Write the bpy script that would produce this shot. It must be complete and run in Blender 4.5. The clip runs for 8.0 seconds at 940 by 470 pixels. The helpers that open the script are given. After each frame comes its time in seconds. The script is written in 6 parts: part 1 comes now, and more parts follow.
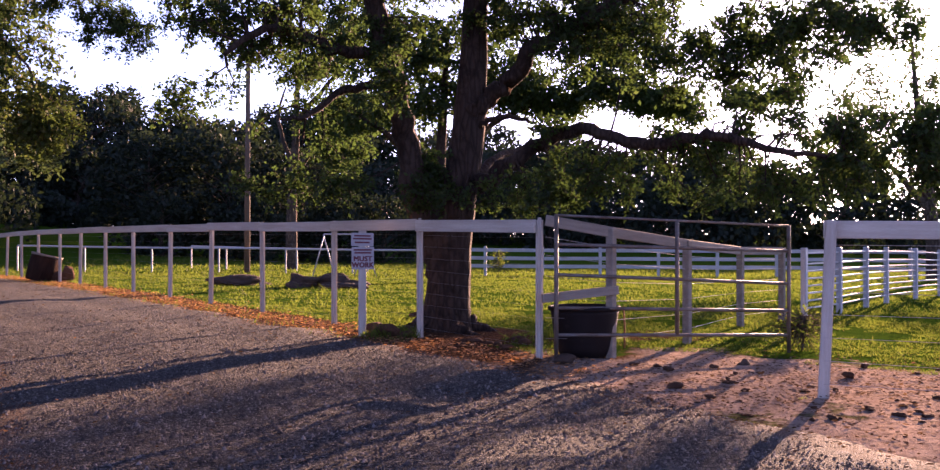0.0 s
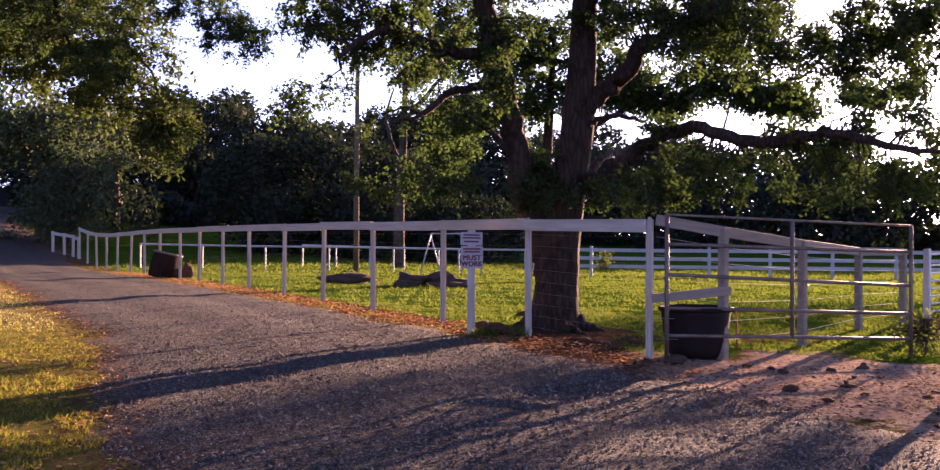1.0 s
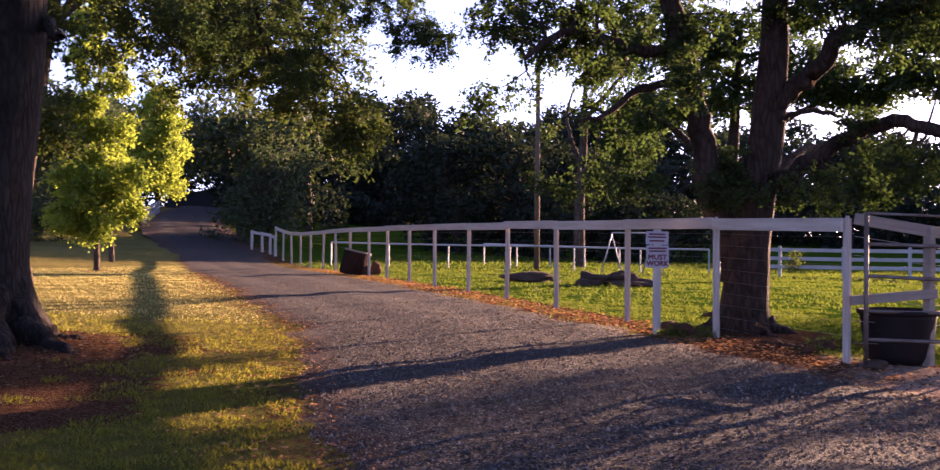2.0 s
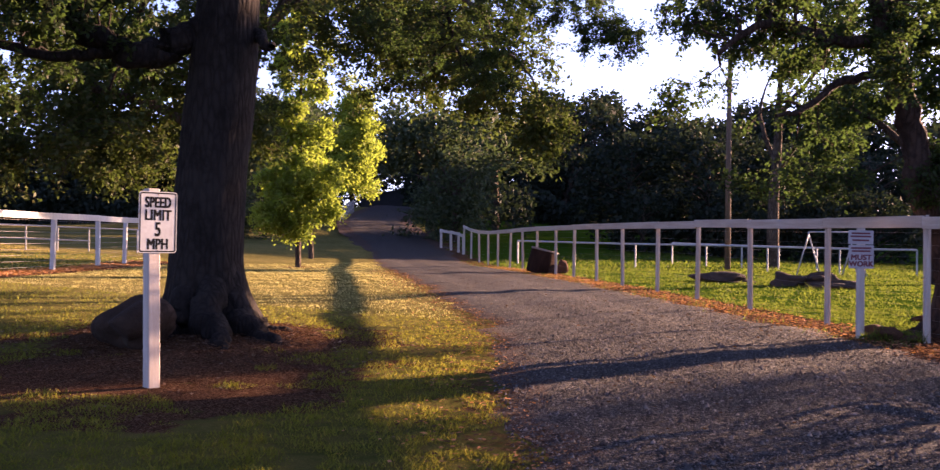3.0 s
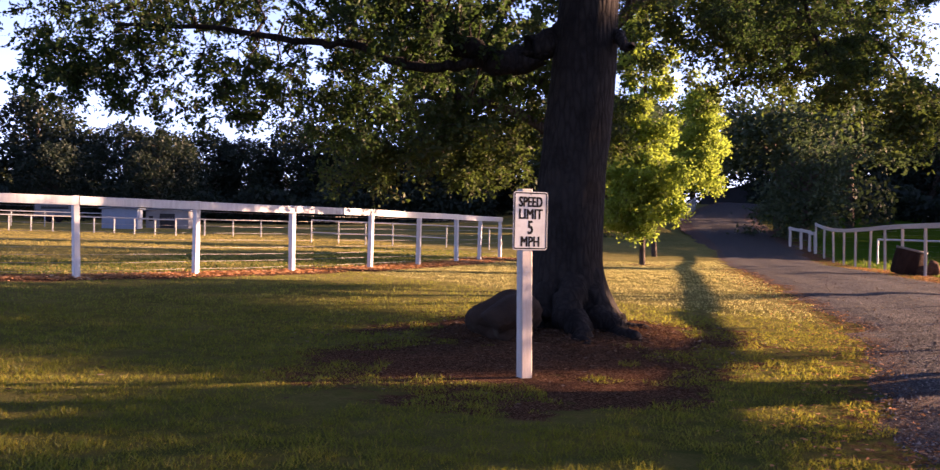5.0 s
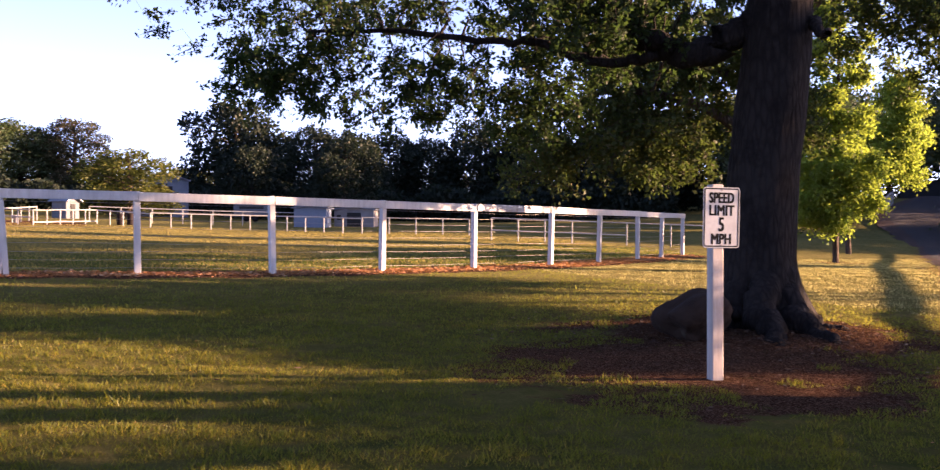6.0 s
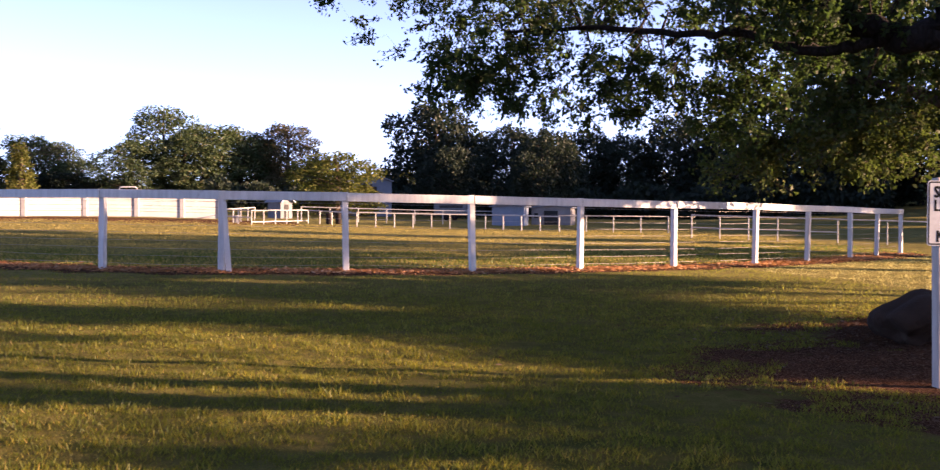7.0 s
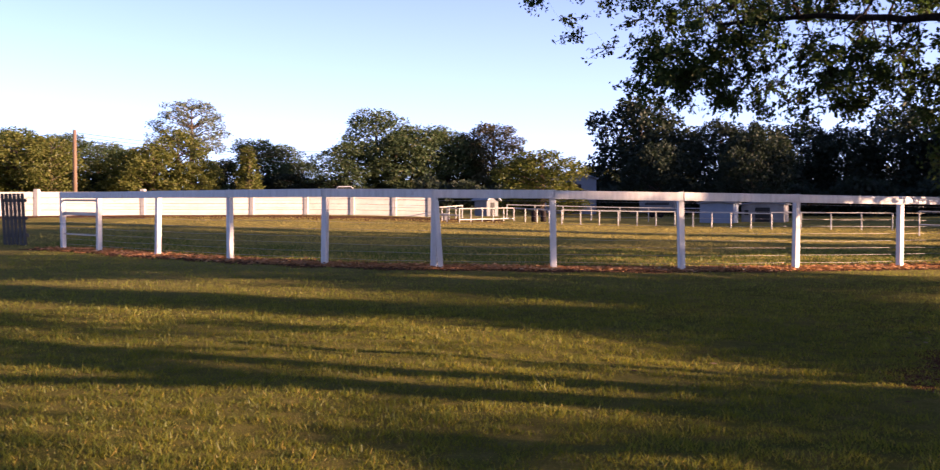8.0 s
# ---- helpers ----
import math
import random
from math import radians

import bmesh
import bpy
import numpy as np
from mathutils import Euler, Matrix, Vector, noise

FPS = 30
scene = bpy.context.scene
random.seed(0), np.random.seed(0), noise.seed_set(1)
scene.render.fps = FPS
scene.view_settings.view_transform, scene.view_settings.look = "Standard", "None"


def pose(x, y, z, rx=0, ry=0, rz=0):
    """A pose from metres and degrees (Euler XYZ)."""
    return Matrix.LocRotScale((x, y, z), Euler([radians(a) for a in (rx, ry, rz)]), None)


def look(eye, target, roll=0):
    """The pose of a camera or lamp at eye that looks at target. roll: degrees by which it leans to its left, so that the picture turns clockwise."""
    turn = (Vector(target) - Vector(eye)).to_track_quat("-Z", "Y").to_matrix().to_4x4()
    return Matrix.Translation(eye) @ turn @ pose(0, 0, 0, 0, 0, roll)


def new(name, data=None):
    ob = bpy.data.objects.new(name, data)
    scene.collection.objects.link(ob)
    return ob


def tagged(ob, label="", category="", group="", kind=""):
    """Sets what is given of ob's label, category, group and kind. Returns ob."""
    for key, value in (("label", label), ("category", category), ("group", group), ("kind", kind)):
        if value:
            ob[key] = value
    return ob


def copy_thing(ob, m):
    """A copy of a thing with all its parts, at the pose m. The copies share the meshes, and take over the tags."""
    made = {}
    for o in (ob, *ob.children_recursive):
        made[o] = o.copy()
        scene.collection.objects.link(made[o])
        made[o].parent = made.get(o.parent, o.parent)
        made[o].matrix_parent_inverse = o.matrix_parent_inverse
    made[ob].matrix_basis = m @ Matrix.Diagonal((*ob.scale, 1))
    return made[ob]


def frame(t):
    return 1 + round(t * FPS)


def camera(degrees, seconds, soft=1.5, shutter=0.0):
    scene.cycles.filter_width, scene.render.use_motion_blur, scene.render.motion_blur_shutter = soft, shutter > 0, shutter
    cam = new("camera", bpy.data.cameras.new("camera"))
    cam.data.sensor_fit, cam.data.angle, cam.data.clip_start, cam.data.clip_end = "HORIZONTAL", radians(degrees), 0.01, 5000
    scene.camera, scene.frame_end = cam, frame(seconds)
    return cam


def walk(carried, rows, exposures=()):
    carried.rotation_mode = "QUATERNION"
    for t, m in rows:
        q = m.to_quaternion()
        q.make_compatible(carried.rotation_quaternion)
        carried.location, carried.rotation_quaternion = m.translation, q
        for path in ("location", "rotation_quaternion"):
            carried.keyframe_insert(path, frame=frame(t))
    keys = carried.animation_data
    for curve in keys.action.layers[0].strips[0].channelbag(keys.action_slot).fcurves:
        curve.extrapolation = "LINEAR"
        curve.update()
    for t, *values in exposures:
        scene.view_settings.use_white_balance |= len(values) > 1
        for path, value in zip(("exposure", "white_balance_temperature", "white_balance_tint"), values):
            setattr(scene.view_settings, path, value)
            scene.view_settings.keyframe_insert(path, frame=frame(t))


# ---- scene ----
cam = camera(51.0, 8.0, 1.3, 0.15)
PATH = [
    (0, (0.039, 0.244, 1.331), (-0.188, 2.231, 1.345), 0.1),
    (0.5, (0.02, 0.22, 1.327), (-0.291, 2.196, 1.341), 0.2),
    (1, (0.001, 0.176, 1.324), (-0.435, 2.128, 1.337), 0.3),
    (2.5, (-0.052, 0.007, 1.324), (-1.006, 1.765, 1.33), 0.5),
    (3, (-0.056, -0.032, 1.319), (-1.165, 1.633, 1.322), 0.6),
    (3.5, (-0.082, -0.056, 1.322), (-1.333, 1.505, 1.321), 0.7),
    (4, (-0.103, -0.116, 1.321), (-1.477, 1.338, 1.317), 0.6),
    (4.5, (-0.135, -0.184, 1.319), (-1.625, 1.15, 1.313), 0.7),
    (6, (-0.254, -0.243, 1.322), (-2.043, 0.652, 1.304), 0.4),
    (6.5, (-0.279, -0.227, 1.333), (-2.145, 0.493, 1.31), 0.3),
    (7, (-0.273, -0.262, 1.325), (-2.203, 0.262, 1.301), 0.1),
    (7.5, (-0.244, -0.308, 1.323), (-2.217, 0.018, 1.296), 0.1),
    (8, (-0.192, -0.348, 1.318), (-2.188, -0.229, 1.289), 0.0),
]
walk(cam, [(t, look(eye, target, roll)) for t, eye, target, roll in PATH],
     [(0.0, 3.0, 5580, 49), (4.5, 2.92, 5600, 40), (6.5, 2.96, 5550, 38), (8.0, 2.50, 5500, 35)])

# ---- sky and sun ----
SUN_AZ, SUN_EL = radians(22.0), radians(10.8)          # azimuth clockwise from +y
SUN = Vector((math.sin(SUN_AZ) * math.cos(SUN_EL), math.cos(SUN_AZ) * math.cos(SUN_EL), math.sin(SUN_EL)))

world = bpy.data.worlds.new("sky")
scene.world = world
world.use_nodes = True
wn, wl = world.node_tree.nodes, world.node_tree.links
wn.clear()
sky = wn.new("ShaderNodeTexSky")
sky.sky_type, sky.sun_disc = "NISHITA", False
sky.sun_elevation, sky.sun_rotation = SUN_EL, SUN_AZ
sky.air_density, sky.dust_density, sky.ozone_density = 0.5, 0.9, 1.0
wco = wn.new("ShaderNodeTexCoord")
wmap = wn.new("ShaderNodeMapping")
wmap.inputs["Scale"].default_value = (1.2, 1.2, 5.0)
wnoise = wn.new("ShaderNodeTexNoise")
wnoise.inputs["Scale"].default_value, wnoise.inputs["Detail"].default_value = 2.2, 5.0
wramp = wn.new("ShaderNodeMapRange")
wramp.inputs["From Min"].default_value, wramp.inputs["From Max"].default_value = 0.40, 0.70
wramp.inputs["To Max"].default_value = 0.12
wmix = wn.new("ShaderNodeMix")
wmix.data_type, wmix.blend_type = "RGBA", "ADD"
wmix.inputs[7].default_value = (2.2, 2.2, 2.25, 1)
wbg = wn.new("ShaderNodeBackground")
wbg.inputs["Strength"].default_value = 0.05
wout = wn.new("ShaderNodeOutputWorld")
wl.new(wco.outputs["Generated"], wmap.inputs["Vector"])
wl.new(wmap.outputs["Vector"], wnoise.inputs["Vector"])
wl.new(wnoise.outputs["Fac"], wramp.inputs["Value"])
wsep = wn.new("ShaderNodeSeparateXYZ")
wlow = wn.new("ShaderNodeMapRange")
wlow.inputs["From Min"].default_value, wlow.inputs["From Max"].default_value = 0.05, 0.36
wlow.inputs["To Min"].default_value, wlow.inputs["To Max"].default_value = 0.85, 0.0
wadd = wn.new("ShaderNodeMath")
wadd.operation, wadd.use_clamp = "MAXIMUM", True
wl.new(wco.outputs["Generated"], wsep.inputs[0])
wl.new(wsep.outputs["Z"], wlow.inputs["Value"])
wl.new(wramp.outputs["Result"], wadd.inputs[0])
wl.new(wlow.outputs["Result"], wadd.inputs[1])
wl.new(wadd.outputs[0], wmix.inputs[0])
wl.new(sky.outputs["Color"], wmix.inputs[6])
wl.new(wmix.outputs[2], wbg.inputs["Color"])
wl.new(wbg.outputs["Background"], wout.inputs["Surface"])

sun_data = bpy.data.lights.new("sun", "SUN")
sun_data.energy, sun_data.angle, sun_data.color = 5.0, radians(0.55), (1.0, 0.645, 0.295)
sun = new("sun", sun_data)
sun.matrix_world = look(SUN * 60, (0, 0, 0))


# ---- mesh helpers ----
def np_mesh(name, verts, faces):
    """A mesh from arrays: verts (n, 3), faces (m, k) with k corners each."""
    verts, faces = np.asarray(verts, np.float32), np.asarray(faces, np.int32)
    me = bpy.data.meshes.new(name)
    me.vertices.add(len(verts))
    me.vertices.foreach_set("co", verts.ravel())
    m, k = faces.shape
    me.loops.add(m * k)
    me.loops.foreach_set("vertex_index", faces.ravel())
    me.polygons.add(m)
    me.polygons.foreach_set("loop_start", np.arange(0, m * k, k, dtype=np.int32))
    me.update(calc_edges=True)
    me.validate()
    return me


def smooth(me, on=True):
    me.polygons.foreach_set("use_smooth", [on] * len(me.polygons))
    return me


def link(name, me, material, parent=None, label="", m=None):
    """A mesh or bmesh as one object, under a parent where one is given."""
    if isinstance(me, bmesh.types.BMesh):
        bm, me = me, bpy.data.meshes.new(name)
        bmesh.ops.recalc_face_normals(bm, faces=bm.faces)
        bm.to_mesh(me)
        bm.free()
    if material and not me.materials:
        me.materials.append(material)
    ob = new(name, me)
    if m is not None:
        ob.matrix_basis = m
    if parent:
        ob.parent = parent
    if label:
        tagged(ob, label)
    return ob


part = link


def empty(name, m, label, category, group="", kind=""):
    ob = new(name)
    ob.empty_display_size = 0.1
    ob.matrix_basis = m
    return tagged(ob, label, category, group, kind)


def box(bm, size, m=Matrix(), bevel=0.0, segments=1):
    """A box with bevelled edges, centred on the pose m."""
    made = bmesh.ops.create_cube(bm, size=1.0, matrix=m @ Matrix.Diagonal((*size, 1)))["verts"]
    if bevel:
        edges = list({e for v in made for e in v.link_edges})
        bmesh.ops.bevel(bm, geom=edges, offset=bevel, segments=segments, affect="EDGES", clamp_overlap=True)
    return bm


def tube(points, radii, sides=8, caps=True, wob=0.0):
    """Vertices and quads of a round tube along points."""
    pts = np.asarray(points, float)
    n = len(pts)
    rad = np.broadcast_to(np.asarray(radii, float), (n,))
    tang = np.gradient(pts, axis=0)
    tang /= np.linalg.norm(tang, axis=1, keepdims=True) + 1e-9
    ref = np.array([0.31, 0.95, 0.05]) if abs(tang[0][2]) > 0.7 else np.array([0.02, 0.03, 1.0])
    s = np.cross(tang, ref)
    s /= np.linalg.norm(s, axis=1, keepdims=True) + 1e-9
    u = np.cross(s, tang)
    ang = np.arange(sides) * 2 * np.pi / sides
    ring = s[:, None] * np.cos(ang)[None, :, None] + u[:, None] * np.sin(ang)[None, :, None]
    verts = (pts[:, None] + ring * rad[:, None, None]).reshape(-1, 3)
    i, j = np.meshgrid(np.arange(n - 1), np.arange(sides), indexing="ij")
    a, b = i * sides + j, i * sides + (j + 1) % sides
    faces = np.stack([a, b, b + sides, a + sides], -1).reshape(-1, 4)
    if caps:
        verts = np.vstack([verts, pts[0], pts[-1]])
        c0, c1, k = len(verts) - 2, len(verts) - 1, np.arange(sides)
        k2, top = (k + 1) % sides, (n - 1) * sides
        faces = np.vstack([faces, np.stack([np.full(sides, c0), k2, k, k], -1), np.stack([np.full(sides, c1), top + k, top + k2, top + k2], -1)])
    return verts, faces


def merge(chunks):
    """Joins (verts, faces) pairs."""
    verts, faces, base = [], [], 0
    for v, f in chunks:
        verts.append(v)
        faces.append(np.asarray(f) + base)
        base += len(v)
    return np.vstack(verts), np.vstack(faces)


def tri_safe(name, verts, faces):
    """A mesh from quads of which some repeat their last corner."""
    return bpy_from(name, verts, [f[:3] if f[2] == f[3] else f for f in np.asarray(faces).tolist()])


def bpy_from(name, verts, faces):
    me = bpy.data.meshes.new(name)
    me.from_pydata(np.asarray(verts).tolist(), [], faces)
    me.update()
    return me


def catmull(points, steps=4):
    p = np.asarray(points, float)
    p = np.vstack([2 * p[0] - p[1], p, 2 * p[-1] - p[-2]])
    out = []
    for i in range(1, len(p) - 2):
        for t in np.arange(steps) / steps:
            out.append(0.5 * (2 * p[i] + (p[i + 1] - p[i - 1]) * t + (2 * p[i - 1] - 5 * p[i] + 4 * p[i + 1] - p[i + 2]) * t * t
                              + (3 * p[i] - p[i - 1] - 3 * p[i + 1] + p[i + 2]) * t ** 3))
    return np.array(out + [p[-2]])


def wave(x, y, seed=0.0):
    """A cheap smooth noise of about -1 to 1 with bumps about 1 across."""
    return (np.sin(1.9 * x + 2.3 * y + seed) + np.sin(-2.7 * x + 1.3 * y + 1.7 * seed + 1) + np.sin(4.1 * x + 0.9 * y + 2.1 * seed + 2)
            + np.sin(1.1 * x - 3.7 * y + 0.7 * seed + 4)) / 4


# ---- materials ----
class Nodes:
    """Short way to write node materials."""

    def __init__(self, name):
        self.mat = bpy.data.materials.new(name)
        self.mat.use_nodes = True
        self.tree = self.mat.node_tree
        self.tree.nodes.clear()
        self.out = self.tree.nodes.new("ShaderNodeOutputMaterial")

    def add(self, kind, **inputs):
        n = self.tree.nodes.new("ShaderNode" + kind)
        for key, value in inputs.items():
            self.put(n.inputs[key.replace("_", " ")], value)
        return n

    def put(self, socket, value):
        if isinstance(value, bpy.types.NodeSocket):
            self.tree.links.new(value, socket)
        else:
            socket.default_value = value

    def noise(self, vector, scale, detail=4.0, rough=0.55):
        return self.add("TexNoise", Vector=vector, Scale=scale, Detail=detail, Roughness=rough).outputs["Fac"]

    def remap(self, value, a, b, c=0.0, d=1.0):
        n = self.add("MapRange", Value=value)
        for key, v in (("From Min", a), ("From Max", b), ("To Min", c), ("To Max", d)):
            n.inputs[key].default_value = v
        return n.outputs["Result"]

    def mix(self, fac, a, b, blend="MIX"):
        n = self.tree.nodes.new("ShaderNodeMix")
        n.data_type, n.blend_type = "RGBA", blend
        for key, v in ((0, fac), (6, a), (7, b)):
            self.put(n.inputs[key], v if isinstance(v, (bpy.types.NodeSocket, float, int)) else (*v, 1))
        return n.outputs[2]

    def math(self, op, a, b=0.0):
        n = self.tree.nodes.new("ShaderNodeMath")
        n.operation = op
        self.put(n.inputs[0], a)
        self.put(n.inputs[1], b)
        return n.outputs[0]

    def bump(self, height, strength, distance):
        return self.add("Bump", Height=height, Strength=strength, Distance=distance).outputs["Normal"]

    def done(self, colour, rough=0.8, metal=0.0, normal=None, spec=0.3):
        n = self.tree.nodes.new("ShaderNodeBsdfPrincipled")
        self.put(n.inputs["Base Color"], colour if isinstance(colour, bpy.types.NodeSocket) else (*colour, 1))
        self.put(n.inputs["Roughness"], rough)
        self.put(n.inputs["Metallic"], metal)
        self.put(n.inputs["Specular IOR Level"], spec)
        if normal is not None:
            self.put(n.inputs["Normal"], normal)
        self.tree.links.new(n.outputs[0], self.out.inputs["Surface"])
        return self.mat


def worn(name, c1, c2, scale=3.0, rough=0.75, metal=0.0, bump=0.3, grain=60.0, stretch=(1, 1, 1), dirt=None, spec=0.3, dist=0.004):
    """A two-tone worn surface with grain in the object's own coordinates."""
    n = Nodes(name)
    co = n.add("TexCoord").outputs["Object"]
    rnd = n.add("ObjectInfo").outputs["Random"]
    shift = n.add("VectorMath", **{})
    n.put(shift.inputs[0], co)
    comb = n.add("CombineXYZ", X=n.math("MULTIPLY", rnd, 17.0), Y=n.math("MULTIPLY", rnd, 9.0), Z=0.0).outputs[0]
    n.put(shift.inputs[1], comb)
    mp = n.add("Mapping", Vector=shift.outputs[0], Scale=stretch).outputs[0]
    big = n.noise(mp, scale, 5.0, 0.6)
    fine = n.noise(mp, grain, 4.0, 0.6)
    col = n.mix(n.remap(big, 0.35, 0.68), c1, c2)
    col = n.mix(n.remap(fine, 0.3, 0.75, 0.0, 0.35), col, tuple(v * 0.55 for v in c2))
    if dirt:
        spots = n.noise(shift.outputs[0], scale * 2.3, 6.0, 0.7)
        col = n.mix(n.remap(spots, 0.6, 0.75), col, dirt)
    hgt = n.math("ADD", fine, n.math("MULTIPLY", big, 0.6))
    return n.done(col, rough, metal, n.bump(hgt, bump, dist), spec)


def leafy(name, c1, c2, c3, glow=0.45, rough=0.5, passing=(1.5, 2.0, 0.8)):
    """Leaves: three tones by leaf, light passing through them."""
    n = Nodes(name)
    rnd = n.add("NewGeometry").outputs["Random Per Island"]
    pos = n.add("NewGeometry").outputs["Position"]
    col = n.mix(n.remap(rnd, 0.0, 0.8), c1, c2)
    col = n.mix(n.remap(rnd, 0.86, 0.97), col, c3)
    col = n.mix(n.remap(n.noise(pos, 0.55, 2.0), 0.35, 0.7, 0.0, 0.5), col, tuple(v * 0.6 for v in c1))
    d = n.add("BsdfDiffuse", Color=col)
    warm = n.mix(0.5, col, tuple(c * p for c, p in zip(c2, passing)))
    t = n.add("BsdfTranslucent", Color=warm)
    g = n.add("BsdfGlossy", Color=(0.9, 0.9, 0.9, 1), Roughness=rough)
    a = n.add("MixShader", Fac=glow)
    n.tree.links.new(d.outputs[0], a.inputs[1])
    n.tree.links.new(t.outputs[0], a.inputs[2])
    b = n.add("MixShader", Fac=0.008)
    n.tree.links.new(a.outputs[0], b.inputs[1])
    n.tree.links.new(g.outputs[0], b.inputs[2])
    n.tree.links.new(b.outputs[0], n.out.inputs["Surface"])
    return n.mat


def ground_material():
    n = Nodes("lawn_and_soil")
    pos = n.add("NewGeometry").outputs["Position"]
    soil = n.add("Attribute")
    soil.attribute_name = "soil"
    dry = n.add("Attribute")
    dry.attribute_name = "dry"
    big, mid, fine = n.noise(pos, 0.5, 4), n.noise(pos, 5.0, 5, 0.65), n.noise(pos, 60.0, 4, 0.7)
    green = n.mix(n.remap(big, 0.3, 0.7), (0.034, 0.050, 0.009), (0.082, 0.084, 0.014))
    green = n.mix(n.remap(mid, 0.35, 0.75), green, (0.130, 0.102, 0.022))
    straw = n.mix(n.remap(mid, 0.3, 0.7), (0.16, 0.148, 0.046), (0.28, 0.222, 0.082))
    grass = n.mix(n.math("MULTIPLY", dry.outputs["Fac"], n.remap(big, 0.2, 0.75, 0.45, 1.0)), green, straw)
    lush = n.mix(n.remap(mid, 0.3, 0.7), (0.022, 0.060, 0.004), (0.050, 0.095, 0.006))
    grass = n.mix(n.remap(dry.outputs["Fac"], -0.1, -0.8), grass, lush)
    grass = n.mix(n.remap(fine, 0.35, 0.7, 0.0, 0.5), grass, (0.03, 0.04, 0.010))
    earth = n.mix(n.remap(mid, 0.3, 0.7), (0.028, 0.014, 0.009), (0.078, 0.035, 0.018))
    earth = n.mix(n.remap(fine, 0.50, 0.60), earth, (0.18, 0.11, 0.062))
    earth = n.mix(n.remap(n.noise(pos, 22.0, 5, 0.7), 0.55, 0.68), earth, (0.018, 0.010, 0.007))
    dust = n.add("Attribute")
    dust.attribute_name = "dust"
    pale = n.mix(n.remap(mid, 0.3, 0.7), (0.25, 0.180, 0.132), (0.42, 0.32, 0.245))
    pale = n.mix(n.remap(n.noise(pos, 16.0, 5, 0.7), 0.52, 0.66, 0.0, 0.8), pale, (0.075, 0.045, 0.030))
    earth = n.mix(n.remap(n.math("ADD", dust.outputs["Fac"], n.math("MULTIPLY", n.math("SUBTRACT", mid, 0.5), 0.8)), 0.3, 0.7), earth, pale)
    edge = n.math("ADD", soil.outputs["Fac"], n.math("MULTIPLY", n.math("SUBTRACT", mid, 0.5), 1.1))
    col = n.mix(n.remap(edge, 0.42, 0.62), grass, earth)
    hgt = n.math("ADD", n.math("MULTIPLY", mid, 0.8), fine)
    return n.done(col, 1.0, 0, n.bump(hgt, 0.9, 0.05), 0.0)


def gravel_material():
    n = Nodes("gravel")
    rim = n.add("Attribute")
    rim.attribute_name = "rim"
    pos = n.add("NewGeometry").outputs["Position"]
    vor = n.add("TexVoronoi", Vector=pos, Scale=44.0)
    big, mid, fine = n.noise(pos, 0.35, 3), n.noise(pos, 3.0, 5), n.noise(pos, 90.0, 3)
    col = n.mix(n.remap(big, 0.35, 0.65), (0.013, 0.012, 0.0105), (0.021, 0.0185, 0.0155))
    col = n.mix(n.remap(mid, 0.5, 0.75), col, (0.046, 0.036, 0.025))
    tone = n.add("SeparateColor", Color=vor.outputs["Color"]).outputs[0]
    col = n.mix(n.remap(tone, 0.0, 1.0, 0.25, 0.85), col, n.mix(n.remap(tone, 0.70, 1.0), (0.010, 0.009, 0.009), (0.17, 0.146, 0.12)))
    dust = n.mix(n.remap(fine, 0.45, 0.6), (0.030, 0.016, 0.010), (0.095, 0.050, 0.028))
    col = n.mix(n.remap(n.noise(pos, 1.1, 5, 0.65), 0.55, 0.72, 0.0, 0.55), col, (0.048, 0.034, 0.021))
    col = n.mix(n.remap(n.math("ADD", rim.outputs["Fac"], n.math("MULTIPLY", n.math("SUBTRACT", n.noise(pos, 4.0, 6, 0.75), 0.5), 1.6)), 0.40, 0.60), dust, col)
    grit = n.add("TexVoronoi", Vector=pos, Scale=105.0)
    chip = n.add("SeparateColor", Color=grit.outputs["Color"]).outputs[1]
    col = n.mix(n.remap(chip, 0.80, 0.95, 0.0, 0.8), col, (0.15, 0.13, 0.11))
    col = n.mix(n.remap(chip, 0.30, 0.10, 0.0, 0.7), col, (0.007, 0.006, 0.006))
    hgt = n.math("SUBTRACT", n.math("MULTIPLY", fine, 0.9), n.math("MULTIPLY", vor.outputs["Distance"], 0.6))
    hgt = n.math("SUBTRACT", hgt, n.math("MULTIPLY", grit.outputs["Distance"], 0.6))
    hgt = n.math("ADD", hgt, n.math("MULTIPLY", mid, 0.5))
    return n.done(col, 0.9, 0, n.bump(hgt, 0.75, 0.014), 0.12)


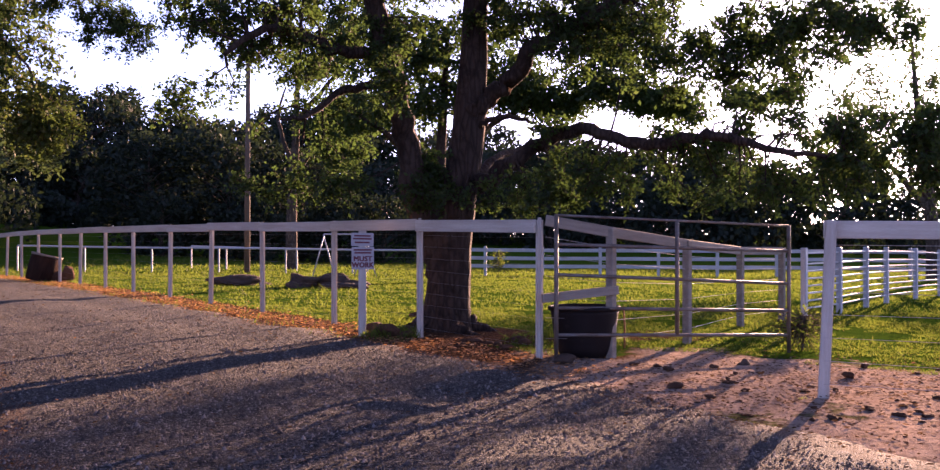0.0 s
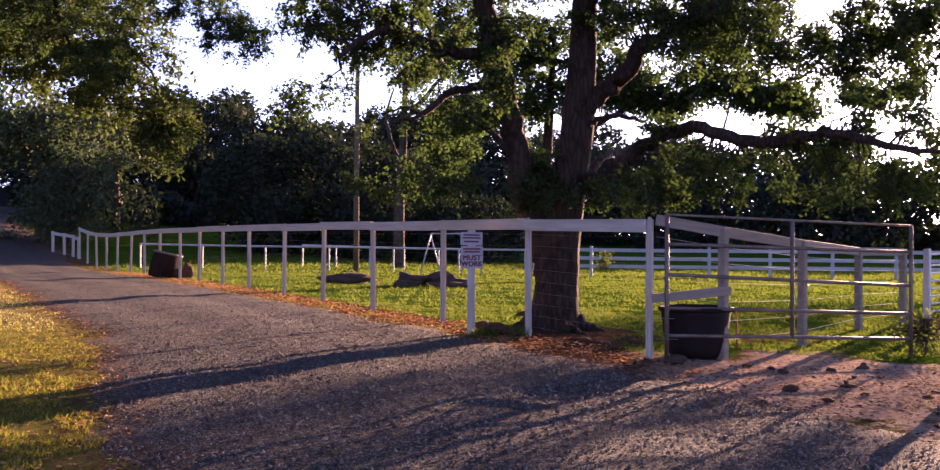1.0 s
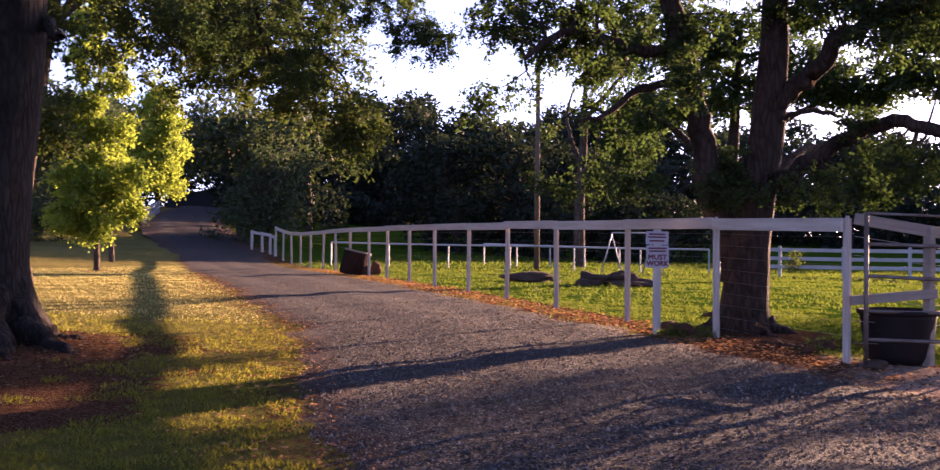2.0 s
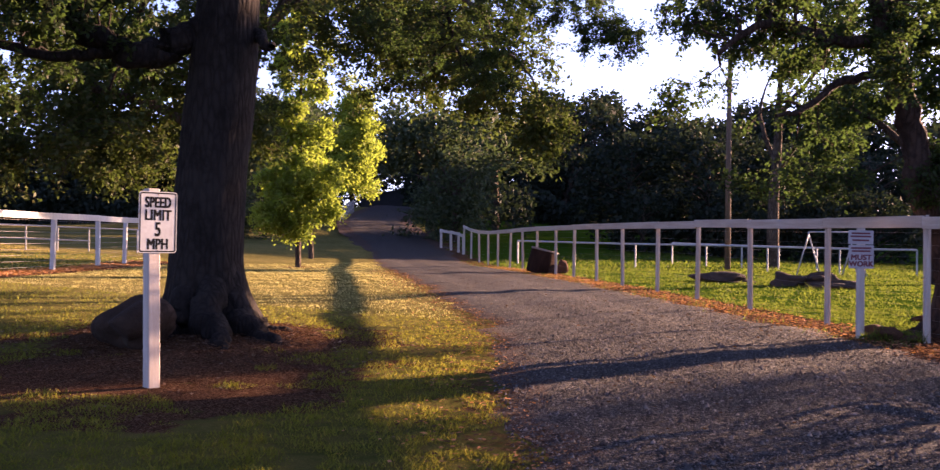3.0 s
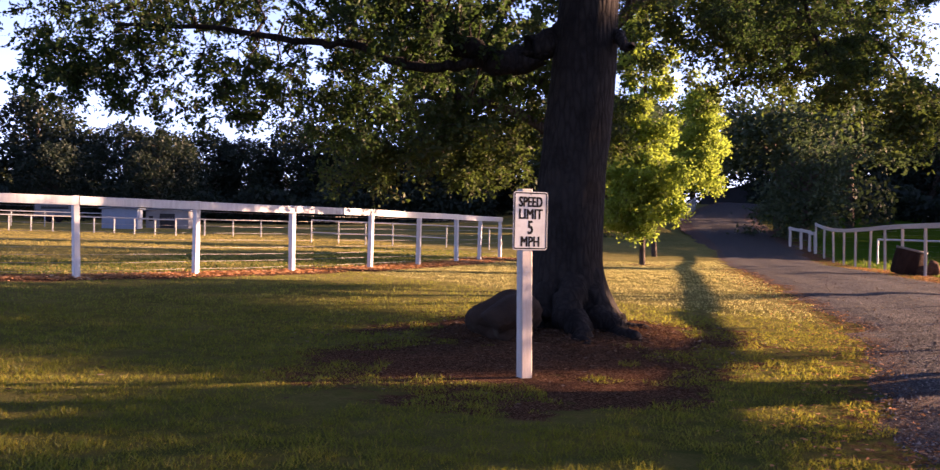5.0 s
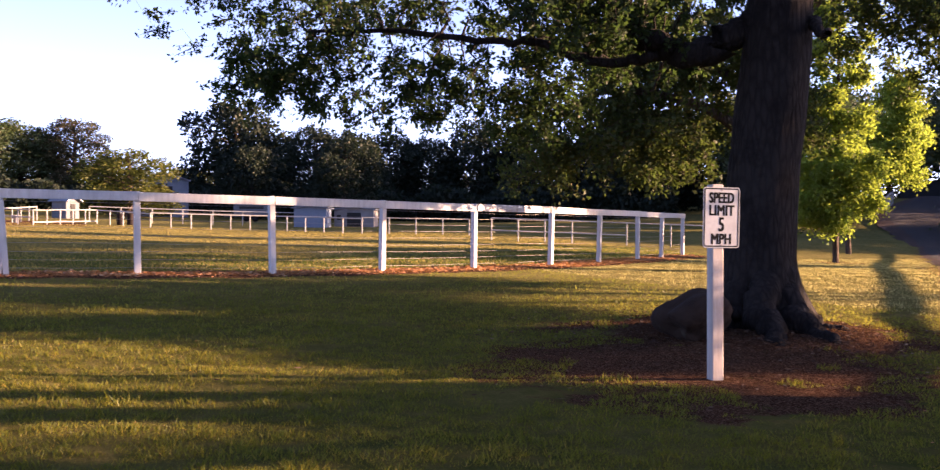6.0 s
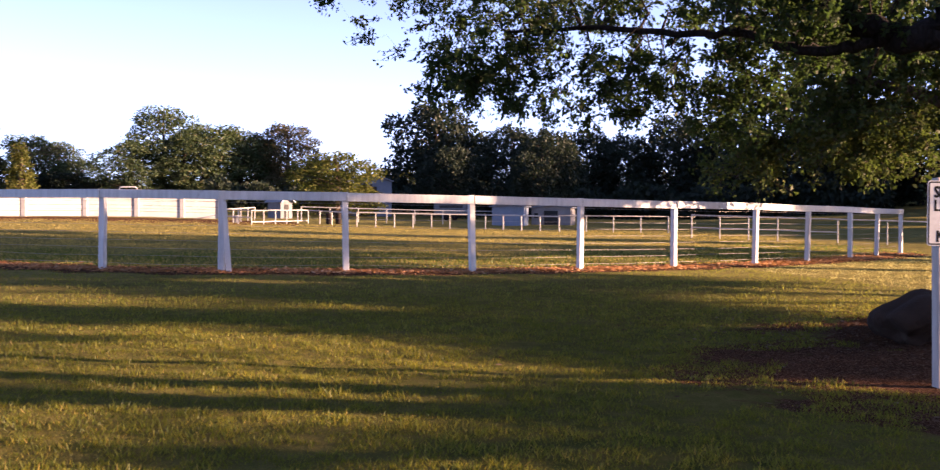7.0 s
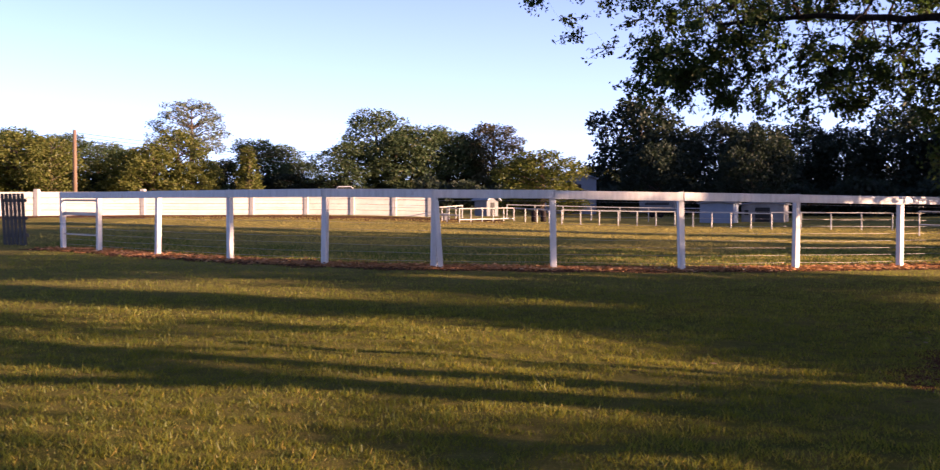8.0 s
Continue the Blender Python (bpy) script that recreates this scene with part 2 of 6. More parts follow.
def bark_material(name, c1, c2, scale=9.0, flat=0.22, dist=0.05):
    n = Nodes(name)
    pos = n.add("NewGeometry").outputs["Position"]
    mp = n.add("Mapping", Vector=pos, Scale=(1, 1, flat)).outputs[0]
    ridge = n.add("TexVoronoi", Vector=mp, Scale=scale)
    ridge.feature = "DISTANCE_TO_EDGE"
    warp = n.noise(mp, scale * 2.5, 5, 0.7)
    big = n.noise(pos, 1.3, 4)
    hgt = n.math("ADD", n.remap(ridge.outputs["Distance"], 0.0, 0.35), n.math("MULTIPLY", warp, 0.9))
    col = n.mix(n.remap(hgt, 0.25, 1.1), c1, c2)
    col = n.mix(n.remap(big, 0.50, 0.70, 0.0, 0.5), col, tuple(v * 1.3 for v in c2))
    col = n.mix(n.remap(n.noise(pos, 3.3, 5, 0.7), 0.5, 0.62, 0.0, 0.7), col, tuple(v * 0.8 for v in c1))
    return n.done(col, 0.95, 0, n.bump(hgt, 1.0, dist), 0.1)


M_GROUND, M_GRAVEL = ground_material(), gravel_material()
M_WHITE = worn("weathered_white_paint", (0.49, 0.43, 0.37), (0.34, 0.28, 0.23), 2.5, 0.6, bump=0.35, grain=45, stretch=(6, 6, 0.6), dirt=(0.38, 0.31, 0.24))
M_BOARD = worn("weathered_white_board", (0.50, 0.44, 0.37), (0.36, 0.30, 0.245), 2.5, 0.6, bump=0.4, grain=45, stretch=(0.5, 6, 6), dirt=(0.42, 0.35, 0.28))
M_PADDOCK = worn("white_fence_paint", (0.60, 0.58, 0.56), (0.46, 0.44, 0.42), 2.5, 0.6, bump=0.35, grain=45, stretch=(6, 6, 0.6), dirt=(0.36, 0.31, 0.26))
M_SHEDBLUE = worn("blue_grey_siding", (0.19, 0.225, 0.29), (0.15, 0.18, 0.235), 2, 0.7, bump=0.2)
M_VINYL = worn("white_vinyl", (0.40, 0.40, 0.41), (0.32, 0.32, 0.33), 1.2, 0.45, bump=0.05, grain=20)
M_WIRE = worn("galvanised_wire", (0.40, 0.38, 0.36), (0.26, 0.22, 0.19), 4, 0.5, 0.5, 0.05)
M_STEEL = worn("rusty_tube_steel", (0.20, 0.17, 0.15), (0.13, 0.085, 0.06), 6, 0.6, 0.6, 0.15, 80, dirt=(0.20, 0.09, 0.045))
M_GREYWOOD = worn("grey_weathered_wood", (0.27, 0.22, 0.17), (0.18, 0.14, 0.11), 3, 0.85, bump=0.5, grain=40, stretch=(0.6, 6, 6))
M_POLE = worn("brown_utility_pole", (0.15, 0.098, 0.064), (0.10, 0.064, 0.042), 3, 0.85, bump=0.5, grain=30, stretch=(6, 6, 0.3))
M_TUB = worn("dark_brown_plastic", (0.009, 0.006, 0.006), (0.017, 0.011, 0.010), 3, 0.7, bump=0.15, grain=30, dirt=(0.040, 0.027, 0.020), spec=0.12)
M_ROCK = worn("dark_boulder", (0.018, 0.011, 0.008), (0.050, 0.032, 0.022), 2.2, 0.95, bump=0.8, grain=18, dirt=(0.05, 0.05, 0.03), dist=0.03, spec=0.1)
M_OLDWOOD = worn("dark_grey_old_wood", (0.085, 0.078, 0.070), (0.05, 0.045, 0.04), 3, 0.9, bump=0.5, grain=40, stretch=(6, 6, 0.6))
M_WALL = worn("cream_wall_panel", (0.43, 0.41, 0.38), (0.36, 0.34, 0.305), 1.4, 0.6, bump=0.1, grain=20, dirt=(0.26, 0.225, 0.18))
M_FADED = worn("faded_grey_sign", (0.36, 0.33, 0.335), (0.29, 0.265, 0.27), 6, 0.6, bump=0.02, grain=30)
M_BROWNROCK = worn("brown_boulder", (0.034, 0.022, 0.016), (0.085, 0.056, 0.040), 3, 0.95, bump=0.9, grain=14, dirt=(0.05, 0.035, 0.025), dist=0.04, spec=0.1)
M_CLOD = worn("dry_clod", (0.050, 0.026, 0.017), (0.10, 0.052, 0.030), 14, 0.95, bump=1.0, grain=60, spec=0.05, dist=0.02)
M_STAKE = worn("orange_stake_wood", (0.34, 0.15, 0.05), (0.24, 0.10, 0.035), 6, 0.8, bump=0.3, grain=50, stretch=(6, 6, 0.5))
M_LOG = worn("cut_log_bark", (0.020, 0.011, 0.008), (0.042, 0.022, 0.015), 4, 0.95, spec=0.04, bump=0.8, grain=25, stretch=(3, 3, 0.6), dist=0.02)
M_SIGN = worn("white_sign_enamel", (0.44, 0.44, 0.43), (0.36, 0.355, 0.34), 5, 0.4, bump=0.02, grain=30)
M_BLACK = worn("black_sign_paint", (0.006, 0.006, 0.007), (0.011, 0.011, 0.012), 8, 0.8, bump=0.02, spec=0.05)
M_RED = worn("faded_red_paint", (0.10, 0.016, 0.024), (0.14, 0.030, 0.038), 8, 0.5, bump=0.02)
M_ROOF = worn("pale_metal_roof", (0.20, 0.22, 0.26), (0.14, 0.16, 0.20), 2, 0.5, 0.3, 0.1)
M_SHEDPALE = worn("pale_grey_siding", (0.24, 0.235, 0.235), (0.17, 0.16, 0.155), 2, 0.7, bump=0.2)
M_SHEDWHITE = worn("pale_shed_siding", (0.15, 0.152, 0.16), (0.11, 0.112, 0.12), 2, 0.7, bump=0.2)
M_DARK = worn("dark_opening", (0.02, 0.02, 0.02), (0.03, 0.03, 0.03), 2, 0.8)
M_BARK_A = bark_material("oak_bark_brown", (0.018, 0.012, 0.009), (0.050, 0.033, 0.024), 14, 0.22, 0.022)
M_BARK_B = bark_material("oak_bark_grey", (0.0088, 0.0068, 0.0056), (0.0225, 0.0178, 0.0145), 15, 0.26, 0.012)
M_BARK_C = bark_material("plain_bark", (0.035, 0.026, 0.02), (0.10, 0.075, 0.055), 10)
M_LEAF_OAK = leafy("oak_leaves", (0.020, 0.033, 0.012), (0.042, 0.060, 0.018), (0.075, 0.078, 0.026), 0.46, passing=(1.8, 2.3, 0.9))
M_LEAF_DRY = leafy("olive_oak_leaves", (0.031, 0.046, 0.013), (0.068, 0.080, 0.021), (0.11, 0.095, 0.03), 0.36)
M_LEAF_YOUNG = leafy("bright_maple_leaves", (0.125, 0.185, 0.022), (0.215, 0.270, 0.040), (0.29, 0.29, 0.065), 0.55, passing=(1.9, 1.95, 0.7))
# wood and brush foliage darkened in colour for shade; M_LEAF_WARM keeps the sunlit tone
M_LEAF_SHADE = leafy("far_leaves_shade_darkened", (0.016, 0.023, 0.016), (0.026, 0.034, 0.021), (0.034, 0.038, 0.024), 0.17)
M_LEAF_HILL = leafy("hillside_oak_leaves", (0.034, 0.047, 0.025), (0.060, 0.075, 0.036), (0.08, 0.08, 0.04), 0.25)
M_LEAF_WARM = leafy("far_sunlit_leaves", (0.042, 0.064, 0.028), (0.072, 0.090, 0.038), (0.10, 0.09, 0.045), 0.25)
M_LEAF_RUST = leafy("far_rusty_leaves", (0.050, 0.052, 0.024), (0.080, 0.064, 0.032), (0.10, 0.07, 0.035), 0.15)
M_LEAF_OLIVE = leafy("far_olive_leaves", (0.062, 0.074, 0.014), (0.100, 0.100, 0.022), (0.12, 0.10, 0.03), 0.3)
M_LEAF_PINE = leafy("pale_pine_needles", (0.075, 0.090, 0.055), (0.110, 0.120, 0.075), (0.14, 0.13, 0.09), 0.3)
M_GRASS = leafy("lawn_blades", (0.054, 0.078, 0.013), (0.158, 0.150, 0.019), (0.31, 0.205, 0.040), 0.55, 0.45, passing=(1.9, 1.85, 0.5))
M_GRASS_FAR = leafy("far_lawn_blades", (0.100, 0.118, 0.020), (0.185, 0.178, 0.030), (0.22, 0.190, 0.040), 0.5, 0.45, passing=(1.7, 1.7, 0.7))
# dry grass tone raised further to hold the sun's brightness on the lane-side lawn
M_GRASS_DRY_LIT = leafy("dry_sunlit_lawn_blades", (0.28, 0.275, 0.100), (0.43, 0.39, 0.165), (0.47, 0.41, 0.19), 0.5, 0.45, passing=(1.4, 1.4, 0.8))
M_FIELD = leafy("field_blades", (0.040, 0.068, 0.009), (0.084, 0.108, 0.016), (0.15, 0.135, 0.032), 0.5, 0.5, passing=(1.9, 1.9, 0.7))
M_STRAW = leafy("dry_blades", (0.20, 0.175, 0.050), (0.31, 0.245, 0.075), (0.26, 0.21, 0.06), 0.45, 0.5, passing=(1.9, 1.9, 0.7))
M_LITTER = leafy("dead_leaf_litter", (0.050, 0.027, 0.017), (0.115, 0.066, 0.040), (0.25, 0.18, 0.115), 0.2, 0.6, passing=(1.9, 1.9, 0.7))
M_MULCH = leafy("orange_bark_mulch", (0.26, 0.115, 0.05), (0.42, 0.21, 0.095), (0.48, 0.34, 0.2), 0.2, 0.6, passing=(1.9, 1.9, 0.7))


def stone_material():
    n = Nodes("loose_stone")
    rnd = n.add("NewGeometry").outputs["Random Per Island"]
    pos = n.add("NewGeometry").outputs["Position"]
    col = n.mix(n.remap(rnd, 0.0, 0.7), (0.020, 0.018, 0.017), (0.085, 0.075, 0.066))
    col = n.mix(n.remap(rnd, 0.75, 1.0), col, (0.22, 0.195, 0.17))
    col = n.mix(n.remap(n.noise(pos, 150.0, 3), 0.4, 0.7, 0.0, 0.4), col, (0.03, 0.025, 0.022))
    return n.done(col, 0.85, 0, None, 0.2)


M_STONE = stone_material()


# ---- the lie of the land ----
SPOTS = np.array([
    (0, 0, .08), (1.9, 8.3, .10), (-.35, 10.2, .15), (-6, 4.7, .15), (-8, 7.2, .2), (-3.5, 14, .2), (-10, 21, .24), (-16, 29, .22),
    (-24, 37, .18), (-17.4, 2.2, .48), (-19, 9, .42), (-21.3, 14, .40), (-26, 20.5, .40), (-20, -4, .55), (-25, -9, .64), (-23.2, 24.4, .22),
    (-43, 9, 1.03), (-39, 17, .92), (-50, -3, 1.6), (-47, -17, 1.55), (-5, 45, -.1), (9, 44, -.1), (5, 18, .2), (-37, 48.5, 1.75),
    (-58, 69, 3.9), (-88, 5, 2.6), (-64, 33, 1.7), (-20, 68, .1), (25, 60, -.2), (12, -15, .1), (-12, -20, .35), (0, -70, .2)])
_d = np.sqrt(((SPOTS[:, None, :2] - SPOTS[None, :, :2]) ** 2).sum(-1) + 9.0)
_w = np.linalg.solve(_d + np.eye(len(SPOTS)) * -0.15, SPOTS[:, 2] - 0.4)
ROAD_DIR, ROAD_LEFT = np.array((-0.668, 0.744)), np.array((-0.744, -0.668))
FENCE_START = np.array((-0.33, 10.2))


def road_coords(x, y):
    """Metres along the lane from the gate corner, and metres to the left of the right-hand fence."""
    dx, dy = x - FENCE_START[0], y - FENCE_START[1]
    return dx * ROAD_DIR[0] + dy * ROAD_DIR[1], dx * ROAD_LEFT[0] + dy * ROAD_LEFT[1]


def step(v, a, b):
    t = np.clip((v - a) / (b - a), 0, 1)
    return t * t * (3 - 2 * t)


def road_band(s):
    """The lane's right and left edge, in metres left of the fence, at s along it."""
    right = 0.68 + 0.35 * step(-s, 1.5, 4.5)
    left = 4.65 + 0.95 * step(-s, -5, 3.0)
    return right, left


def G(x, y):
    """The height of the ground."""
    x, y = np.asarray(x, float), np.asarray(y, float)
    shape = np.broadcast(x, y).shape
    px, py = np.broadcast_to(x, shape).ravel(), np.broadcast_to(y, shape).ravel()
    z = np.full(px.shape, 0.4)
    for (sx, sy, _), w in zip(SPOTS, _w):
        z += w * np.sqrt((px - sx) ** 2 + (py - sy) ** 2 + 9.0)
    r = np.hypot(px, py)
    far = step(r, 95, 170)
    z = z * (1 - far) + far * 2.0
    # a low mound round the large oak
    z += 0.10 * np.exp(-((px + 8.1) ** 2 + (py - 7.2) ** 2) / 2.2)
    z += 0.04 * np.exp(-((px + 7.4) ** 2 + (py - 6.2) ** 2) / 1.0)
    z += 0.012 * wave(px * 1.3, py * 1.3, 3) * (1 - step(r, 40, 60))
    return z.reshape(shape) if shape else float(z[0])


def g(x, y):
    return float(G(np.array([x]), np.array([y]))[0])


def build_ground():
    def axis(a, b, fine, out):
        mid = np.arange(a, b + fine, fine)
        grow = fine * np.cumsum(1.10 ** np.arange(1, out))
        return np.r_[a - grow[::-1], mid, b + grow]
    xs, ys = axis(-29, 9, 0.30, 64), axis(-9, 30, 0.30, 64)
    X, Y = np.meshgrid(xs, ys, indexing="xy")
    Z = G(X, Y)
    verts = np.stack([X, Y, Z], -1).reshape(-1, 3)
    nx, ny = len(xs), len(ys)
    i, j = np.meshgrid(np.arange(nx - 1), np.arange(ny - 1), indexing="xy")
    a = (j * nx + i).ravel()
    me = smooth(np_mesh("ground", verts, np.stack([a, a + 1, a + nx + 1, a + nx], -1)))
    x, y = X.ravel(), Y.ravel()
    s, v = road_coords(x, y)
    wob = wave(x * 1.5, y * 1.5, 7) * 0.35
    right, left = road_band(s)
    soil = np.zeros(len(x))

    def spot(cx, cy, r, amount=1.0):
        return amount * (1 - step(np.hypot(x - cx, y - cy) / r + wob, 0.55, 1.15))
    soil = np.maximum(soil, spot(-8.0, 6.9, 2.3))
    soil = np.maximum(soil, spot(-6.6, 5.1, 2.4, 0.80))
    soil = np.maximum(soil, spot(-1.6, 12.1, 1.5, 0.95))
    soil = np.maximum(soil, spot(0.9, 9.4, 2.2, 0.85))
    soil = np.maximum(soil, spot(3.0, 7.5, 2.1, 0.8))
    soil = np.maximum(soil, spot(3.1, 8.9, 1.9, 0.8))
    soil = np.maximum(soil, spot(1.0, 12.6, 0.9, 0.6))
    soil = np.maximum(soil, spot(-23.3, 24.4, 1.2, 0.8))
    strip = (1 - step(np.abs(v - 0.35 + wob * 0.5), 0.4, 0.8)) * (s > -1.0) * (s < 45)
    soil = np.maximum(soil, strip * 0.95)
    soil = np.maximum(soil, (1 - step(np.abs(v - left), 0.1, 0.75)) * 0.5)
    for (ax, ay), (bx, by) in zip(Q_POSTS[:-1], Q_POSTS[1:]):
        d = np.array((bx - ax, by - ay))
        t = np.clip(((x - ax) * d[0] + (y - ay) * d[1]) / (d @ d), 0, 1)
        near = np.hypot(x - ax - t * d[0], y - ay - t * d[1])
        soil = np.maximum(soil, 1.1 * (1 - step(near + wob * 0.7, 0.5, 1.15)))
    # bare soil at the foot of the long white wall
    soil = np.maximum(soil, 0.8 * (1 - step(np.abs(x + 46.5 + wob * 3), 1.5, 4.0)) * (y < 4) * (y > -30))
    # the 0.65 term pales the lawn left of the lane for sunlight
    dry = np.clip(0.35 + 0.5 * step(-x - 0.35 * y, 12, 19) + 0.25 * step(-x, 3, 9) + 0.65 * step(y - 0.25 * x, 11, 16) * (v > left) - 2.2 * step(-v, -0.5, 1.0) * (y > 8), -1, 1)
    dusty = np.maximum(spot(1.6, 8.6, 3.0), spot(3.3, 7.8, 3.2))
    for name, values in (("soil", soil), ("dry", dry), ("dust", dusty)):
        me.attributes.new(name, "FLOAT", "POINT").data.foreach_set("value", values.astype(np.float32))
    me.materials.append(M_GROUND)
    return tagged(new("ground", me), "mown lawn and rough pasture with bare reddish soil patches", "ground", kind="structure")


def build_road():
    ss = np.r_[np.arange(-16, 46, 0.25), np.arange(46, 110, 2.0)]
    us = np.linspace(-0.12, 1.12, 40)
    S, U = np.meshgrid(ss, us, indexing="ij")
    right, left = road_band(S)
    edge = 0.22 * wave(S * 0.9, 0 * S, 2) + 0.12 * wave(S * 3.1, 0 * S, 5)
    V = right + (left - right) * U + edge * (2 * U - 1)
    bend = np.interp(S, [-20, 40, 45, 50, 55, 60, 65, 70, 76, 82, 110], [0, 0, 0.35, 0.85, 1.0, 0.8, 0.2, -0.6, -1.7, -2.8, -8.0])
    X = FENCE_START[0] + ROAD_DIR[0] * S + ROAD_LEFT[0] * (V + bend)
    Y = FENCE_START[1] + ROAD_DIR[1] * S + ROAD_LEFT[1] * (V + bend)
    inside = np.minimum(step(U, -0.08, 0.10), 1 - step(U, 0.90, 1.08))
    rut = -0.025 * (np.exp(-((U - 0.3) / 0.09) ** 2) + np.exp(-((U - 0.7) / 0.09) ** 2))
    Z = G(X, Y) - 0.02 + 0.25 * step(S, 38, 60) + 0.04 * inside + 0.03 * np.sin(np.pi * np.clip(U, 0, 1)) + rut + 0.008 * wave(X * 4, Y * 4, 9)
    n, m = S.shape
    i, j = np.meshgrid(np.arange(n - 1), np.arange(m - 1), indexing="ij")
    a = (i * m + j).ravel()
    me = smooth(np_mesh("road", np.stack([X, Y, Z], -1).reshape(-1, 3), np.stack([a, a + m, a + m + 1, a + 1], -1)))
    rim = np.minimum(step(U, 0.0, 0.16), 1 - step(U, 0.86, 1.0))
    me.attributes.new("rim", "FLOAT", "POINT").data.foreach_set("value", rim.ravel().astype(np.float32))
    me.materials.append(M_GRAVEL)
    return tagged(new("road", me), "grey gravel lane with worn wheel tracks", "road", kind="structure")

# ---- fences ----
Q_POSTS = [(-24.87, -8.85), (-23.6, -7.6), (-21.75, -5.79), (-19.95, -3.93), (-18.45, -1.94), (-17.65, 0.05), (-17.4, 2.15), (-17.42, 4.44),
           (-18.1, 6.78), (-18.95, 9.2), (-20.1, 11.8), (-21.5, 14.1), (-23.1, 16.5), (-24.5, 18.4), (-26.1, 20.5)]


def post_mesh(width, height, bevel=0.008, sink=0.25, depth=None):
    bm = bmesh.new()
    box(bm, (width, depth or width, height + sink), pose(0, 0, (height - sink) / 2), bevel, 3 if bevel > 0.02 else 1)
    me = bpy.data.meshes.new("post")
    bm.to_mesh(me)
    bm.free()
    return me


def board_between(a, b, tall, thick, material, parent, name="top_board", over=0.0, label=""):
    """A board from point a to point b, its own x along it."""
    a, b = Vector(a), Vector(b)
    d = b - a
    bm = box(bmesh.new(), (d.length + over, thick, tall), bevel=0.005)
    yaw = math.degrees(math.atan2(d.y, d.x))
    tip = -math.degrees(math.atan2(d.z, math.hypot(d.x, d.y)))
    m = pose(*((a + b) / 2), 0, tip, yaw)
    return part(name, bm, material, parent, label, m)


def wires(lines, radius, name, parent, material=None, label=""):
    chunks = [tube(p, radius, 4, caps=False) for p in lines]
    me = np_mesh(name, *merge(chunks))
    return part(name, me, material or M_WIRE, parent, label)


def board_fence(posts, height, label, group="", width=0.10, tall=0.14, strands=10, lean=None, bevel=0.008, name="fence",
                side=-1, wire_r=0.0022, first_wire=0.08, paint=None):
    """White posts with one top board and stock wire under it."""
    root = empty(name, Matrix(), label, "fence", group)
    rng = random.Random(len(posts) * 7)
    tops, me = [], post_mesh(width, height, bevel)
    me.materials.append(paint or M_WHITE)
    for n, (x, y) in enumerate(posts):
        a, b = posts[max(n - 1, 0)], posts[min(n + 1, len(posts) - 1)]
        yaw = math.degrees(math.atan2(b[1] - a[1], b[0] - a[0]))
        z = g(x, y)
        tip = (rng.uniform(-1.2, 1.2), rng.uniform(-1.2, 1.2))
        if lean and n in lean:
            tip = lean[n]
        part("post", me, None, root, "", pose(x, y, z, tip[0], tip[1], yaw))
        tops.append(Vector((x, y, z + height)))
    for n, (a, b) in enumerate(zip(tops[:-1], tops[1:])):
        d = (b - a).normalized()
        off = Vector((-d.y, d.x, 0)) * side * (width / 2 + 0.02)
        sag = Vector((0, 0, -tall / 2 - 0.01 + rng.uniform(-0.012, 0.012)))
        board_between(a + off + sag, b + off + sag, tall, 0.036, paint or M_BOARD, root, "top_board", 0.0)
    lines = []
    if strands:
        for k in range(strands):
            f = first_wire + (1 - first_wire - 0.14) * k / (strands - 1)
            for a, b in zip(tops[:-1], tops[1:]):
                ga, gb = g(a.x, a.y), g(b.x, b.y)
                p0, p1 = Vector((a.x, a.y, ga + (a.z - ga) * f)), Vector((b.x, b.y, gb + (b.z - gb) * f))
                d = (p1 - p0).normalized()
                off = Vector((-d.y, d.x, 0)) * -side * (width / 2 + 0.004)
                mid = (p0 + p1) / 2 + Vector((0, 0, rng.uniform(-0.02, 0.008)))
                lines.append([p0 + off, mid + off, p1 + off])
    if lines:
        tagged(wires(lines, wire_r, "wire_mesh", root), kind="stuff")
    return root


def rail_fence(posts, heights, label, post_h, width, rail_tall, rail_thick, material, name="rail_fence", round_rails=False, group=""):
    """Posts with several level rails between them."""
    root = empty(name, Matrix(), label, "fence", group)
    me = post_mesh(width, post_h, 0.01)
    me.materials.append(material)
    for n, (x, y) in enumerate(posts):
        a, b = posts[max(n - 1, 0)], posts[min(n + 1, len(posts) - 1)]
        part("post", me, None, root, "", pose(x, y, g(x, y), 0, 0, math.degrees(math.atan2(b[1] - a[1], b[0] - a[0]))))
    for a, b in zip(posts[:-1], posts[1:]):
        for h in heights:
            p, q = Vector((*a, g(*a) + h)), Vector((*b, g(*b) + h))
            if round_rails:
                v, f = tube([p, q], rail_thick, 8, caps=False)
                part("rail", np_mesh("rail", v, f), material, root)
            else:
                board_between(p, q, rail_tall, rail_thick, material, root, "rail")
    return root


def line_posts(a, b, spacing):
    a, b = np.array(a, float), np.array(b, float)
    n = max(1, round(np.linalg.norm(b - a) / spacing))
    return [tuple(a + (b - a) * k / n) for k in range(n + 1)]


